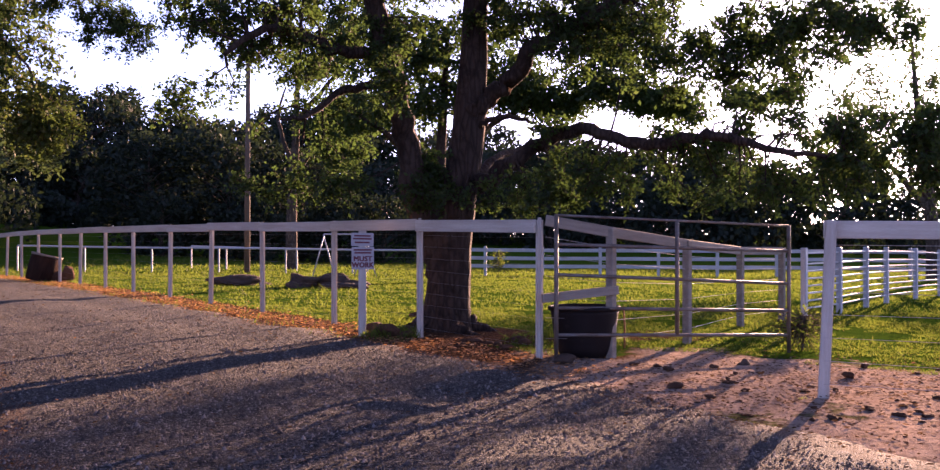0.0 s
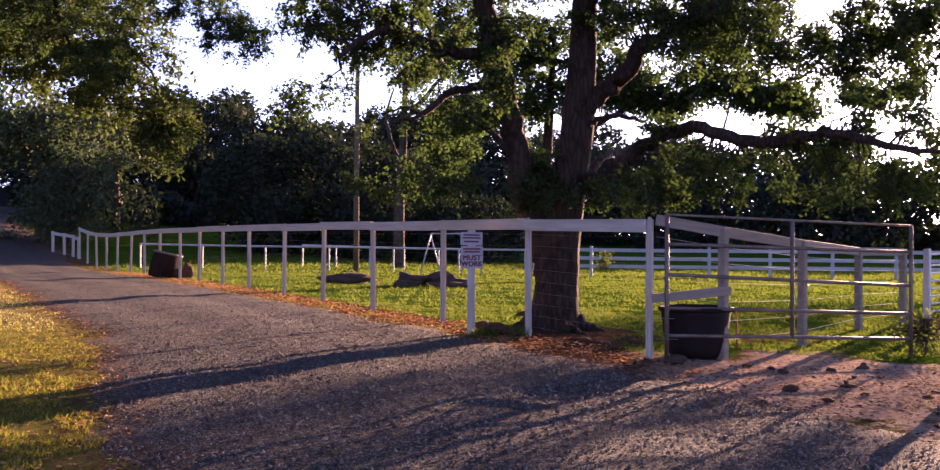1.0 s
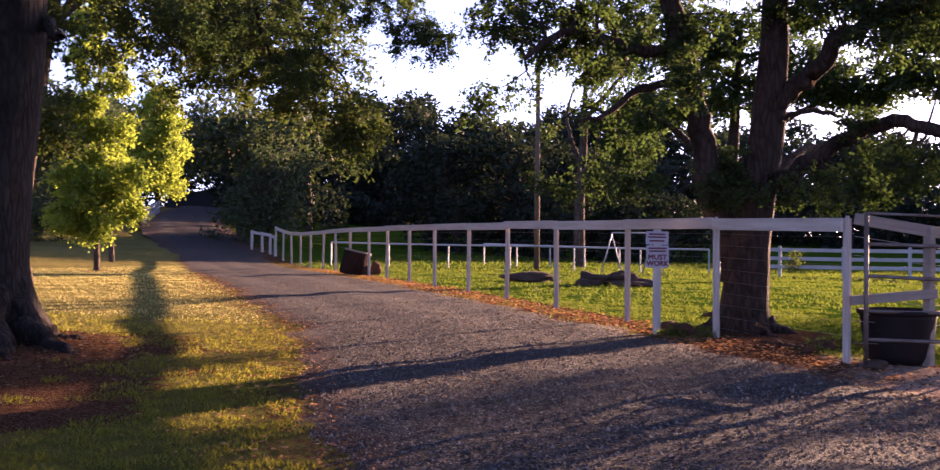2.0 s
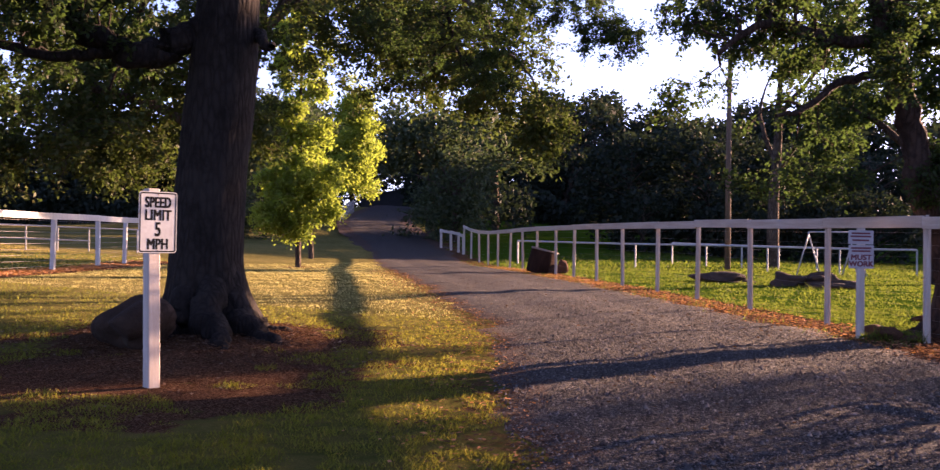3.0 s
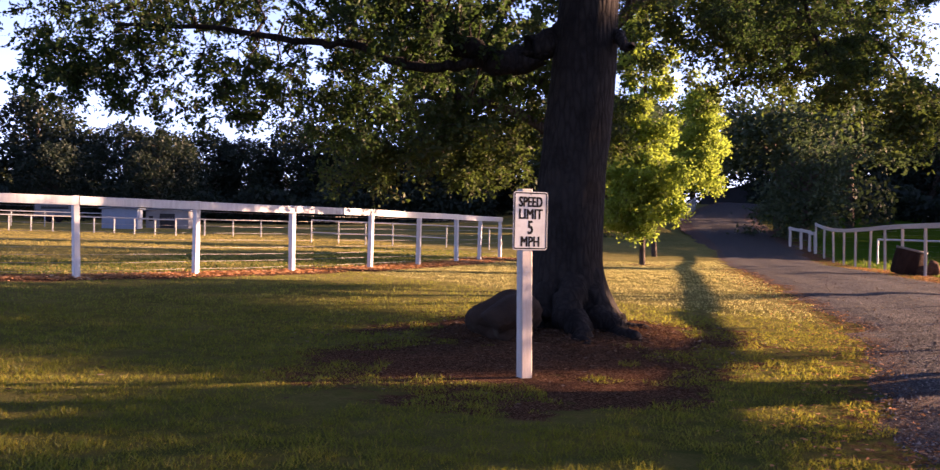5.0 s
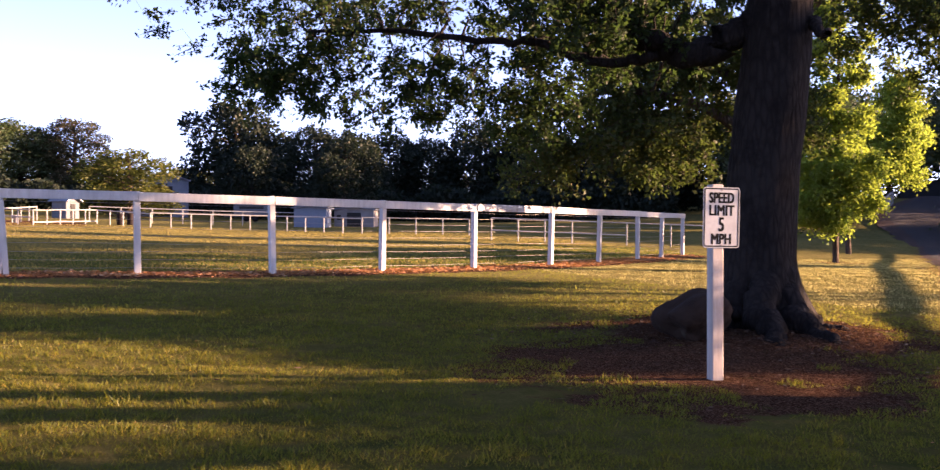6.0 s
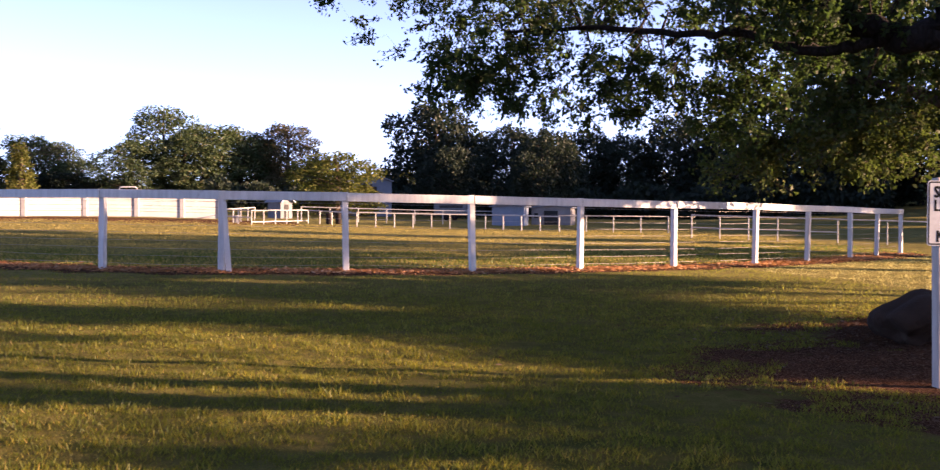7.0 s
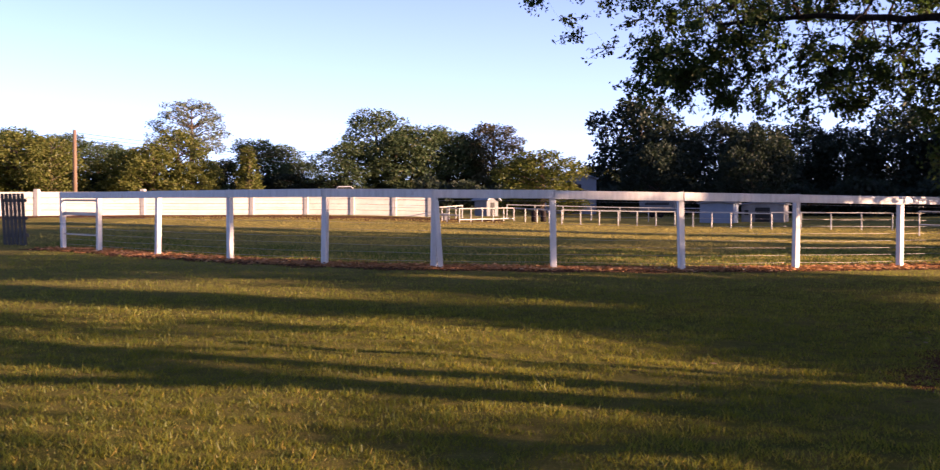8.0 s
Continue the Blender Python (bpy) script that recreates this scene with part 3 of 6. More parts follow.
# ---- trees ----
def leaf_cloud(name, centres, size, rng, droop=0.25, spread=0.35, wide=0.55):
    """Folded leaf blades, one quad each, turned every way."""
    n = len(centres)
    a = rng.normal(size=(n, 3))
    a[:, 2] -= droop
    a /= np.linalg.norm(a, axis=1, keepdims=True)
    r = rng.normal(size=(n, 3))
    r[:, 2] += 0.6
    s = np.cross(a, r)
    s /= np.linalg.norm(s, axis=1, keepdims=True) + 1e-9
    u = np.cross(s, a)
    L = (size * rng.uniform(1 - spread, 1 + spread, n))[:, None]
    c = centres
    mid = c + a * L * 0.5
    v = np.stack([c, mid + s * L * wide / 2 + u * L * 0.10, c + a * L - u * L * 0.08, mid - s * L * wide / 2 + u * L * 0.10], 1).reshape(-1, 3)
    return np_mesh(name, v, np.arange(4 * n).reshape(-1, 4))


def lumpy(points, radii, sides, rng, amount, seed):
    """A tube with an uneven surface, for trunks."""
    v, f = tube(points, radii, sides, caps=False)
    n = len(points)
    ring = v.reshape(n, sides, 3)
    c = np.asarray(points)[:, None]
    d = ring - c
    ang = np.arange(sides) * 2 * np.pi / sides
    k = 1 + amount * (np.sin(3 * ang + seed)[None] * 0.5 + wave(ang[None] * 2.0 + 0 * c[..., 0], c[..., 2] * 2.5, seed))
    return (c + d * k[..., None]).reshape(-1, 3), f


def tree(label, limbs, lobes, targets, per, leaf, bark, leaves, seed, clump=0.4, droop=0.25, sides=14, flare=None, category="tree", group="", twig=0.02, lump=0.07,
         base=None, reach=0.6, bias=0.5, fine=4, buttress=None, spray=0.26):
    """limbs: lists of (x, y, z, radius); lobes: (x, y, z, rx, ry, rz, share) of the crown."""
    rng = np.random.default_rng(seed)
    foot = base or limbs[0][0][:3]
    root = empty("tree", pose(*foot), label, category, group)
    back = pose(*foot).inverted()
    off = np.array(foot)
    wood, nodes, rads = [], [], []
    for n, limb in enumerate(limbs):
        p = catmull(limb, 5)
        pts, rr = p[:, :3] - off, p[:, 3].copy()
        if n:
            pts[1:-1] += rng.normal(scale=0.03, size=pts[1:-1].shape) * np.minimum(rr[1:-1, None] * 12, 1)
        if n == 0 and flare:
            h = pts[:, 2]
            rr = rr * (1 + flare * np.exp(-np.maximum(h - 0.1, 0) / 0.5))
        v, f = lumpy(pts, rr, sides if rr.max() > 0.1 else 8, rng, lump, seed + n)
        if n == 0 and buttress:
            # a flared foot with root ridges: level of the ground, amount, height it fades over, ridges
            level, amount, fade, ridges = buttress
            ring, c = v.reshape(len(pts), -1, 3), pts[:, None]
            ang = np.arange(ring.shape[1]) * 2 * np.pi / ring.shape[1]
            h = np.clip(c[..., 2] + off[2] - level, -0.3, 9)
            grown = 1 + amount * np.exp(-h / fade) * (1 + 0.5 * np.cos(ridges * ang + seed)[None]) + 0.02 * np.cos(7 * ang + 2.0)[None] * np.exp(-h / 1.6)
            v = (c + (ring - c) * grown[..., None]).reshape(-1, 3)
        wood.append((v, f))
        nodes.append(pts)
        rads.append(rr)
    nodes, rads = np.vstack(nodes), np.concatenate(rads)
    share = np.array([l[6] for l in lobes], float)
    pick = rng.choice(len(lobes), targets, p=share / share.sum())
    q = rng.normal(size=(targets, 3))
    q /= np.linalg.norm(q, axis=1, keepdims=True)
    q *= rng.uniform(0, 1, (targets, 1)) ** bias
    lob = np.array([l[:6] for l in lobes])
    goal = lob[pick, :3] - off + q * lob[pick, 3:6]
    d0 = np.sqrt(((goal[:, None] - nodes[None]) ** 2).sum(-1)).min(1)
    goal = goal[np.argsort(d0)]
    store_n = np.zeros((len(nodes) + targets * 4, 3))
    store_r = np.zeros(len(store_n))
    count = len(nodes)
    store_n[:count], store_r[:count] = nodes, rads
    spots, twigs = [], []
    for t in goal:
        d = np.linalg.norm(store_n[:count] - t, axis=1)
        d = d + 1.2 * np.maximum(0, 0.035 - store_r[:count]) * 10
        k = int(np.argmin(d))
        p0, far = store_n[k], np.linalg.norm(store_n[k] - t)
        up = np.array((0, 0, 0.16 * far))
        side = rng.normal(scale=0.09 * far, size=(3, 3))
        path = np.array([p0, p0 + (t - p0) * 0.33 + up + side[0], p0 + (t - p0) * 0.68 + up * 0.9 + side[1], t])
        r0 = min(store_r[k] * 0.65, twig * (0.5 + far * 0.55))
        rr = np.array([r0, r0 * 0.75, r0 * 0.5, max(r0 * 0.22, 0.003)])
        twigs.append(tube(path if fine > 3 else path[[0, 3]], rr if fine > 3 else rr[[0, 3]], fine, caps=False))
        store_n[count:count + 3], store_r[count:count + 3] = path[1:], rr[1:]
        count += 3
        m = rng.poisson(per)
        along = rng.uniform(reach, 1.0, m)[:, None]
        on = path[2] + (path[3] - path[2]) * ((along - reach) / (1 - reach))
        if fine > 3:
            # a spray: side twigs fanned out from the end of the branch, leaves in rows along them
            k = 5
            starts = path[2] + (path[3] - path[2]) * rng.uniform(0.0, 1.0, (k, 1))
            out = (path[3] - path[2]) / (np.linalg.norm(path[3] - path[2]) + 1e-6)
            fan = rng.normal(size=(k, 3)) * np.array((1, 1, 0.75)) + out * 0.8 - np.array((0, 0, droop))
            fan /= np.linalg.norm(fan, axis=1, keepdims=True)
            ends = starts + fan * spray * rng.uniform(0.7, 1.6, (k, 1))
            for a, b in zip(starts, ends):
                twigs.append(tube(np.array([a, b]), np.array([0.006, 0.0025]), 3, caps=False))
            which = rng.integers(0, k, m)
            on = starts[which] + (ends - starts)[which] * rng.uniform(0.15, 1.08, (m, 1))
            spots.append(on + rng.normal(size=(m, 3)) * clump)
        else:
            spots.append(on + rng.normal(size=(m, 3)) * clump * np.array((1, 1, 0.75)))
    me = smooth(np_mesh("trunk", *merge(wood)))
    part("trunk", me, bark, root, "")
    if twigs:
        tagged(part("branching", smooth(np_mesh("branching", *merge(twigs))), bark, root), kind="stuff")
        tagged(part("crown", leaf_cloud("crown", np.vstack(spots), leaf, rng, droop), leaves, root), kind="stuff")
    return root


def ring_lobes(x, y, z, r, h, n, rng, share=1.0, low=0.0):
    """Lobes of a rounded crown round a middle."""
    out = [(x, y, z + h * 0.45, r * 0.55, r * 0.55, h * 0.42, 2.0 * share)]
    for k in range(n):
        a, f = 2 * math.pi * k / n + rng.uniform(-0.4, 0.4), rng.uniform(0.35, 0.72)
        s = rng.uniform(0.24, 0.40)
        out.append((x + math.cos(a) * r * f, y + math.sin(a) * r * f, z + h * rng.uniform(0.1 + low, 0.75), r * s, r * s, h * s * 0.6, share))
    return out


def far_tree(kind, seed, label, height=9.0, radius=4.0, leaves=None, bark=None, targets=230, per=28, leaf=0.35):
    """A model of a background tree standing at the origin."""
    rng = random.Random(seed)
    lean = rng.uniform(-0.5, 0.5)
    limbs = [[(0, 0, -0.3, 0.26), (0.1, 0, height * 0.2, 0.2), (lean * 0.5, 0.1, height * 0.5, 0.14), (lean, 0.2, height * 0.85, 0.05)]]
    for k in range(5):
        a, z = k * 1.3 + rng.uniform(-0.3, 0.3), height * rng.uniform(0.2, 0.5)
        limbs.append([(0.05, 0, z, 0.11), (math.cos(a) * radius * 0.35, math.sin(a) * radius * 0.35, z + height * 0.12, 0.07), (math.cos(a) * radius * 0.7, math.sin(a) * radius * 0.7, z + height * 0.2, 0.03)])
    if kind == "round":
        lobes = ring_lobes(0, 0, height * 0.12, radius, height * 0.86, 9, rng)
    elif kind == "high":
        lobes = ring_lobes(0, 0, height * 0.34, radius, height * 0.64, 10, rng)
    elif kind == "bush":
        lobes = ring_lobes(0, 0, 0.0, radius, height, 9, rng)
    elif kind == "pine":
        limbs = [limbs[0]]
        lobes = [(lean * f, 0, height * (0.55 + 0.42 * f), radius * (0.8 - 0.4 * f), radius * (0.8 - 0.4 * f), height * 0.08, 1.2 - 0.5 * f) for f in (0, 0.25, 0.5, 0.75, 0.95)]
        lobes += [(rng.uniform(-1, 1) * radius * 0.6, rng.uniform(-1, 1) * radius * 0.6, height * rng.uniform(0.6, 0.9), radius * 0.3, radius * 0.3, height * 0.07, 0.8) for _ in range(6)]
    else:
        lobes = [(0, 0, height * (0.2 + 0.13 * k), radius * (0.75 - 0.11 * k), radius * (0.75 - 0.11 * k), height * 0.1, 1.1 - 0.14 * k) for k in range(6)]
    return tree(label, limbs, lobes, targets, per, leaf, bark or M_BARK_C, leaves or M_LEAF_SHADE, seed, clump=0.26 * radius / 4.0 + 0.10, sides=6, twig=0.03, base=(0, 0, 0), bias=0.34, fine=3)


def clumped_tree(label, height, radius, low, clumps, per, size, puff, leaves, seed, shape="round"):
    """A far tree whose crown is a heap of rounded leafy clumps, standing at the origin."""
    rng = np.random.default_rng(seed)
    root = empty("tree", Matrix(), label, "tree")
    sway = rng.uniform(-0.3, 0.3)
    trunk = catmull([(0, 0, -0.3, 0.26), (0.1, 0, height * 0.25, 0.2), (sway, 0.1, height * 0.55, 0.13), (sway * 0.6, 0.1, height * 0.9, 0.04)], 4)
    part("trunk", smooth(np_mesh("trunk", *lumpy(trunk[:, :3], trunk[:, 3], 8, rng, 0.07, seed))), M_BARK_C, root)
    twigs, spots = [], []
    for k in range(clumps):
        f = (k + rng.uniform(0, 1)) / clumps
        if shape == "cone":
            wide = 1.0 - 0.85 * f
        else:
            wide = math.sqrt(max(0.0, 1 - abs(2 * f - 0.75) ** 3 / 2.25))
        a = k * 2.4 + rng.uniform(-0.5, 0.5)
        rc = puff * rng.uniform(0.7, 1.3) * (1.0 if shape == "round" else 0.6 + 0.6 * wide)
        out = max(0.05, radius * wide - rc * 0.7) * rng.uniform(0.3, 1.0) ** 0.5 * (1 + 0.18 * math.sin(3 * a + seed))
        c = np.array((math.cos(a) * out, math.sin(a) * out, height * low + (height * (1 - low) - rc * 0.9) * f))
        j = int(np.argmin(np.abs(trunk[:, 2] - (c[2] - out * 0.5))))
        p0 = trunk[j, :3]
        mid = (p0 + c) / 2 + np.array((0, 0, 0.1 * out))
        twigs.append(tube(np.array([p0, mid, c]), np.array([0.07, 0.045, 0.015]), 4, caps=False))
        n = max(12, int(per * (rc / puff) ** 2))
        q = rng.normal(size=(n, 3)) + np.array((math.cos(a) * 0.3, math.sin(a) * 0.3, 0.3))
        q /= np.linalg.norm(q, axis=1, keepdims=True)
        bump = 1 + 0.22 * np.sin(q[:, 0] * 5 + k) * np.sin(q[:, 1] * 5 + 2 * k) * np.sin(q[:, 2] * 4 + 3 * k)
        spots.append(c + q * (rc * bump * rng.uniform(0.25, 1.0, n) ** 0.4)[:, None] * np.array((1, 1, 0.78)))
    tagged(part("branching", smooth(np_mesh("branching", *merge(twigs))), M_BARK_C, root), kind="stuff")
    tagged(part("crown", leaf_cloud("crown", np.vstack(spots), size, rng, 0.1), leaves, root), kind="stuff")
    return root

# ---- ground and lane ----
build_ground()
build_road()


def blades(name, points, tall, wide, rng, material, label, lean=0.5):
    """Grass blades, one tapering triangle each, as one sheet of stuff."""
    n = len(points)
    ang = rng.uniform(0, 2 * np.pi, n)
    side = np.stack([np.cos(ang), np.sin(ang), 0 * ang], -1)
    tip = np.stack([rng.normal(scale=lean, size=n), rng.normal(scale=lean, size=n), np.ones(n)], -1)
    tuft = 0.75 + 0.65 * wave(points[:, 0] * 5, points[:, 1] * 5, 3) + 0.25 * wave(points[:, 0] * 1.4, points[:, 1] * 1.4, 6)
    h = (tall * rng.uniform(0.5, 1.4, n) * np.clip(tuft, 0.25, 2))[:, None]
    w = wide * rng.uniform(0.7, 1.3, n)[:, None]
    v = np.stack([points - side * w / 2, points + side * w / 2, points + tip * h], 1)
    ob = link(name, np_mesh(name, v.reshape(-1, 3), np.arange(3 * n).reshape(-1, 3)), material)
    return tagged(ob, label, "grass", kind="stuff")


def scatter(rng, n, x0, x1, y0, y1, keep):
    x, y = rng.uniform(x0, x1, n), rng.uniform(y0, y1, n)
    ok = keep(x, y)
    x, y = x[ok], y[ok]
    return np.stack([x, y, G(x, y) - 0.005], -1)


def on_lawn(x, y):
    s, v = road_coords(x, y)
    right, left = road_band(s)
    bare = (np.hypot(x + 8.0, y - 6.9) < 1.45 + 0.6 * wave(x * 2, y * 2, 1)) | (np.hypot(x + 6.7, y - 5.2) < 1.15 + 0.6 * wave(x * 2, y * 2, 2))
    thin = np.exp(-((x + 6.0) ** 2 + (y - 5.0) ** 2) / 5.0)
    patch = wave(x * 1.1, y * 1.1, 4) + 0.4 * wave(x * 5, y * 5, 8) > -0.75 + 0.75 * thin
    edge = np.interp(y, [p[1] for p in Q_POSTS], [p[0] for p in Q_POSTS])
    return (x > edge + 1.0 + 0.3 * wave(x * 2, y * 2, 9)) & (v > left + 0.10 + 0.35 * wave(x * 2, y * 2, 5)) & ~bare & patch & (np.hypot(x, y) > 1.2)


rng = np.random.default_rng(5)
near = scatter(rng, 1200000, -14, 2.5, -7, 12, on_lawn)
near = near[rng.uniform(size=len(near)) < 1.15 - np.hypot(near[:, 0], near[:, 1]) / 13]
blades("lawn_grass", near, 0.036, 0.0085, rng, M_GRASS, "short mown yellow-green lawn grass", 0.55)
tufts = scatter(rng, 260000, -13, 2.5, -7, 9, lambda x, y: on_lawn(x, y) & (wave(x * 7, y * 7, 12) + 0.5 * wave(x * 17, y * 17, 5) > 0.42))
tufts = tufts[rng.uniform(size=len(tufts)) < 1.15 - np.hypot(tufts[:, 0], tufts[:, 1]) / 13]
blades("lawn_grass", tufts, 0.055, 0.010, rng, M_GRASS, "longer tufts of clover and grass in the lawn", 0.5)
blades("lawn_grass", scatter(rng, 100000, -32, -8, -9, 10.5, lambda x, y: on_lawn(x, y) & (np.hypot(x, y) > 9)), 0.040, 0.017, rng, M_GRASS_FAR, "short mown yellow-green lawn grass farther out", 0.45)
blades("lawn_grass", scatter(rng, 290000, -38, -6, 10.5, 38, on_lawn), 0.030, 0.011, rng, M_GRASS_DRY_LIT, "short mown yellow lawn grass along the lane, paled for its sunlight", 0.45)


def in_pasture(x, y):
    s, v = road_coords(x, y)
    bare = np.hypot(x + 1.6, y - 12.3) < 1.1
    gate = (np.hypot(x - 0.9, y - 9.6) < 1.6 + 0.5 * wave(x * 1.6, y * 1.6, 3)) | (np.hypot(x - 3.1, y - 8.8) < 1.2 + 0.4 * wave(x * 1.6, y * 1.6, 3))
    return (v < -0.15) & ~bare & ~gate & (y > 8.2) & (wave(x * 0.8, y * 0.8, 6) + 0.5 * wave(x * 3.1, y * 3.1, 2) > -0.4)


blades("pasture_grass", scatter(rng, 60000, -24, 26, 33, 66, in_pasture), 0.11, 0.05, rng, M_FIELD, "green pasture grass farther out", 0.7)
blades("pasture_grass", scatter(rng, 110000, -24, 10, 14, 34, in_pasture), 0.055, 0.022, rng, M_FIELD, "green pasture grass behind the lane fence", 0.7)
blades("pasture_grass", scatter(rng, 150000, -6, 9, 8.2, 17, in_pasture), 0.038, 0.012, rng, M_FIELD, "short lush green pasture grass near the gateway", 0.8)
blades("pasture_grass", scatter(rng, 14000, -14, 9, 8.6, 26, lambda x, y: in_pasture(x, y) & (wave(x * 1.3, y * 1.3, 11) > 0.35)), 0.11, 0.03, rng, M_FIELD, "taller dark weeds in patches in the pasture", 0.8)


def weed_mound(r, n, cx, cy, rad):
    a, d = r.uniform(0, 6.28, n), rad * np.sqrt(r.uniform(0, 1, n))
    x, y = cx + 1.5 * d * np.cos(a), cy + d * np.sin(a)
    return np.stack([x, y, G(x, y) + 0.10 * np.clip(1 - (d / rad) ** 2, 0, 1)], -1)


blades("weeds", weed_mound(rng, 500, -2.25, 11.9, 0.24), 0.10, 0.012, rng, M_FIELD, "clump of dark weeds at the foot of the notice post", 0.5)
blades("weeds", weed_mound(rng, 700, -0.15, 11.9, 0.5), 0.08, 0.013, rng, M_FIELD, "clump of weeds behind the tub", 0.6)


def in_paddock(x, y):
    edge = np.interp(y, [p[1] for p in Q_POSTS], [p[0] for p in Q_POSTS])
    return (x < edge - 0.3) & (wave(x * 0.5, y * 0.5, 8) > -0.7)


blades("paddock_grass", scatter(rng, 90000, -46, -17, -12, 22, in_paddock), 0.050, 0.022, rng, M_STRAW, "dry golden paddock grass", 0.6)


def paddock_edge(x, y):
    edge = np.interp(y, [p[1] for p in Q_POSTS], [p[0] for p in Q_POSTS])
    return (x < edge - 0.6) & (x > edge - 6.0 + 2.5 * wave(x * 0.4, y * 0.6, 4))


blades("paddock_grass", scatter(rng, 60000, -34, -17, -10, 22, paddock_edge), 0.075, 0.018, rng, M_FIELD, "longer green grass along the paddock fence", 0.6)


def verge(x, y):
    s, v = road_coords(x, y)
    return (np.abs(v - 0.6) < 0.5) & (s > 2) & (s < 36) & (wave(x * 1.7, y * 1.7, 2) > -0.1)


blades("verge_grass", scatter(rng, 60000, -26, 0, 9, 40, verge), 0.08, 0.012, rng, M_FIELD, "tufts of verge grass along the fence", 0.6)


def loose_stones():
    """Loose gravel lying on the lane."""
    r = np.random.default_rng(8)
    n = 46000
    s, u = np.clip(r.normal(-2.5, 4.5, n), -12, 16), r.uniform(0.0, 1.0, n)
    right, left = road_band(s)
    v = right + (left - right) * u
    x = FENCE_START[0] + ROAD_DIR[0] * s + ROAD_LEFT[0] * v
    y = FENCE_START[1] + ROAD_DIR[1] * s + ROAD_LEFT[1] * v
    z = G(x, y) - 0.016 + 0.04 * np.minimum(step(u, -0.08, 0.10), 1 - step(u, 0.90, 1.08)) + 0.03 * np.sin(np.pi * u)
    size = r.uniform(0.005, 0.012, n) * (1 + 0.9 * (r.uniform(size=n) > 0.9))
    unit = np.array([(1, 0, -0.3), (-0.5, 0.87, -0.3), (-0.5, -0.87, -0.3), (0.1, 0.1, 0.75)], float)
    pts = unit[None] * size[:, None, None] * r.uniform(0.6, 1.4, (n, 4, 1))
    pts += np.stack([x, y, z], -1)[:, None]
    tri = np.array([(0, 1, 3), (1, 2, 3), (2, 0, 3)])
    faces = (tri[None] + 4 * np.arange(n)[:, None, None]).reshape(-1, 3)
    return tagged(link("loose_gravel", np_mesh("loose_gravel", pts.reshape(-1, 3), faces), M_STONE), "loose grey gravel stones on the lane", "gravel", kind="stuff")


loose_stones()


def litter(n, place, size, label, material=None, lift=0.0):
    r = np.random.default_rng(n)
    x, y = place(r, n)
    pts = np.stack([x, y, G(x, y) + 0.012 + lift], -1)
    me = leaf_cloud("leaf_litter", pts, size, r, 0.0, 0.5, 0.6)
    co = np.empty(len(me.vertices) * 3, np.float32)
    me.vertices.foreach_get("co", co)
    co = co.reshape(-1, 4, 3)
    co[:, :, 2] = pts[:, None, 2] + (co[:, :, 2] - pts[:, None, 2]) * 0.3 + 0.004
    me.vertices.foreach_set("co", co.ravel())
    return tagged(link("leaf_litter", me, material or M_LITTER), label, "leaf litter", kind="stuff")


def round_oak(r, n):
    a, d = r.uniform(0, 6.28, n), np.abs(r.normal(size=n)) * 1.5 + 0.3
    return -7.9 + d * np.cos(a), 6.8 + d * np.sin(a)


def along_lane(r, n):
    s, v = r.uniform(-1, 30, n), r.normal(0.35, 0.3, n)
    return FENCE_START[0] + ROAD_DIR[0] * s + ROAD_LEFT[0] * v, FENCE_START[1] + ROAD_DIR[1] * s + ROAD_LEFT[1] * v


def at_gateway(r, n):
    return r.uniform(-1.2, 6.0, n), r.normal(8.6, 1.3, n)


def under_paddock_fence(r, n):
    t = r.uniform(0, len(Q_POSTS) - 1.001, n)
    i = t.astype(int)
    q = np.array(Q_POSTS)
    p = q[i] + (q[i + 1] - q[i]) * (t - i)[:, None] + r.normal(0, 0.28, (n, 2))
    return p[:, 0], p[:, 1]


def lawn_edge(r, n):
    s = r.uniform(-6, 24, n)
    right, left = road_band(s)
    v = left + r.normal(0.0, 0.4, n)
    return FENCE_START[0] + ROAD_DIR[0] * s + ROAD_LEFT[0] * v, FENCE_START[1] + ROAD_DIR[1] * s + ROAD_LEFT[1] * v


litter(7000, round_oak, 0.045, "dry brown leaves and bark chips under the oak")
litter(10000, along_lane, 0.05, "orange-brown dead leaves along the lane fence", M_MULCH)


def on_lane(r, n):
    s = r.uniform(-9, 22, n)
    right, left = road_band(s)
    v = right + (left - right) * np.where(r.uniform(size=n) < 0.5, r.uniform(0, 1, n), np.abs(r.normal(0, 0.12, n)) + 0.02)
    return FENCE_START[0] + ROAD_DIR[0] * s + ROAD_LEFT[0] * v, FENCE_START[1] + ROAD_DIR[1] * s + ROAD_LEFT[1] * v


litter(3000, on_lane, 0.04, "scattered dead leaves on the gravel lane", lift=0.05)
litter(9000, at_gateway, 0.04, "trampled dead leaves and chaff at the gateway")
litter(16001, under_paddock_fence, 0.09, "orange-brown bark mulch under the paddock fence", M_MULCH)
litter(6500, lawn_edge, 0.04, "dead leaves along the edge of the lawn")
litter(2600, lawn_edge, 0.04, "orange dead leaves along the edge of the lawn", M_MULCH)

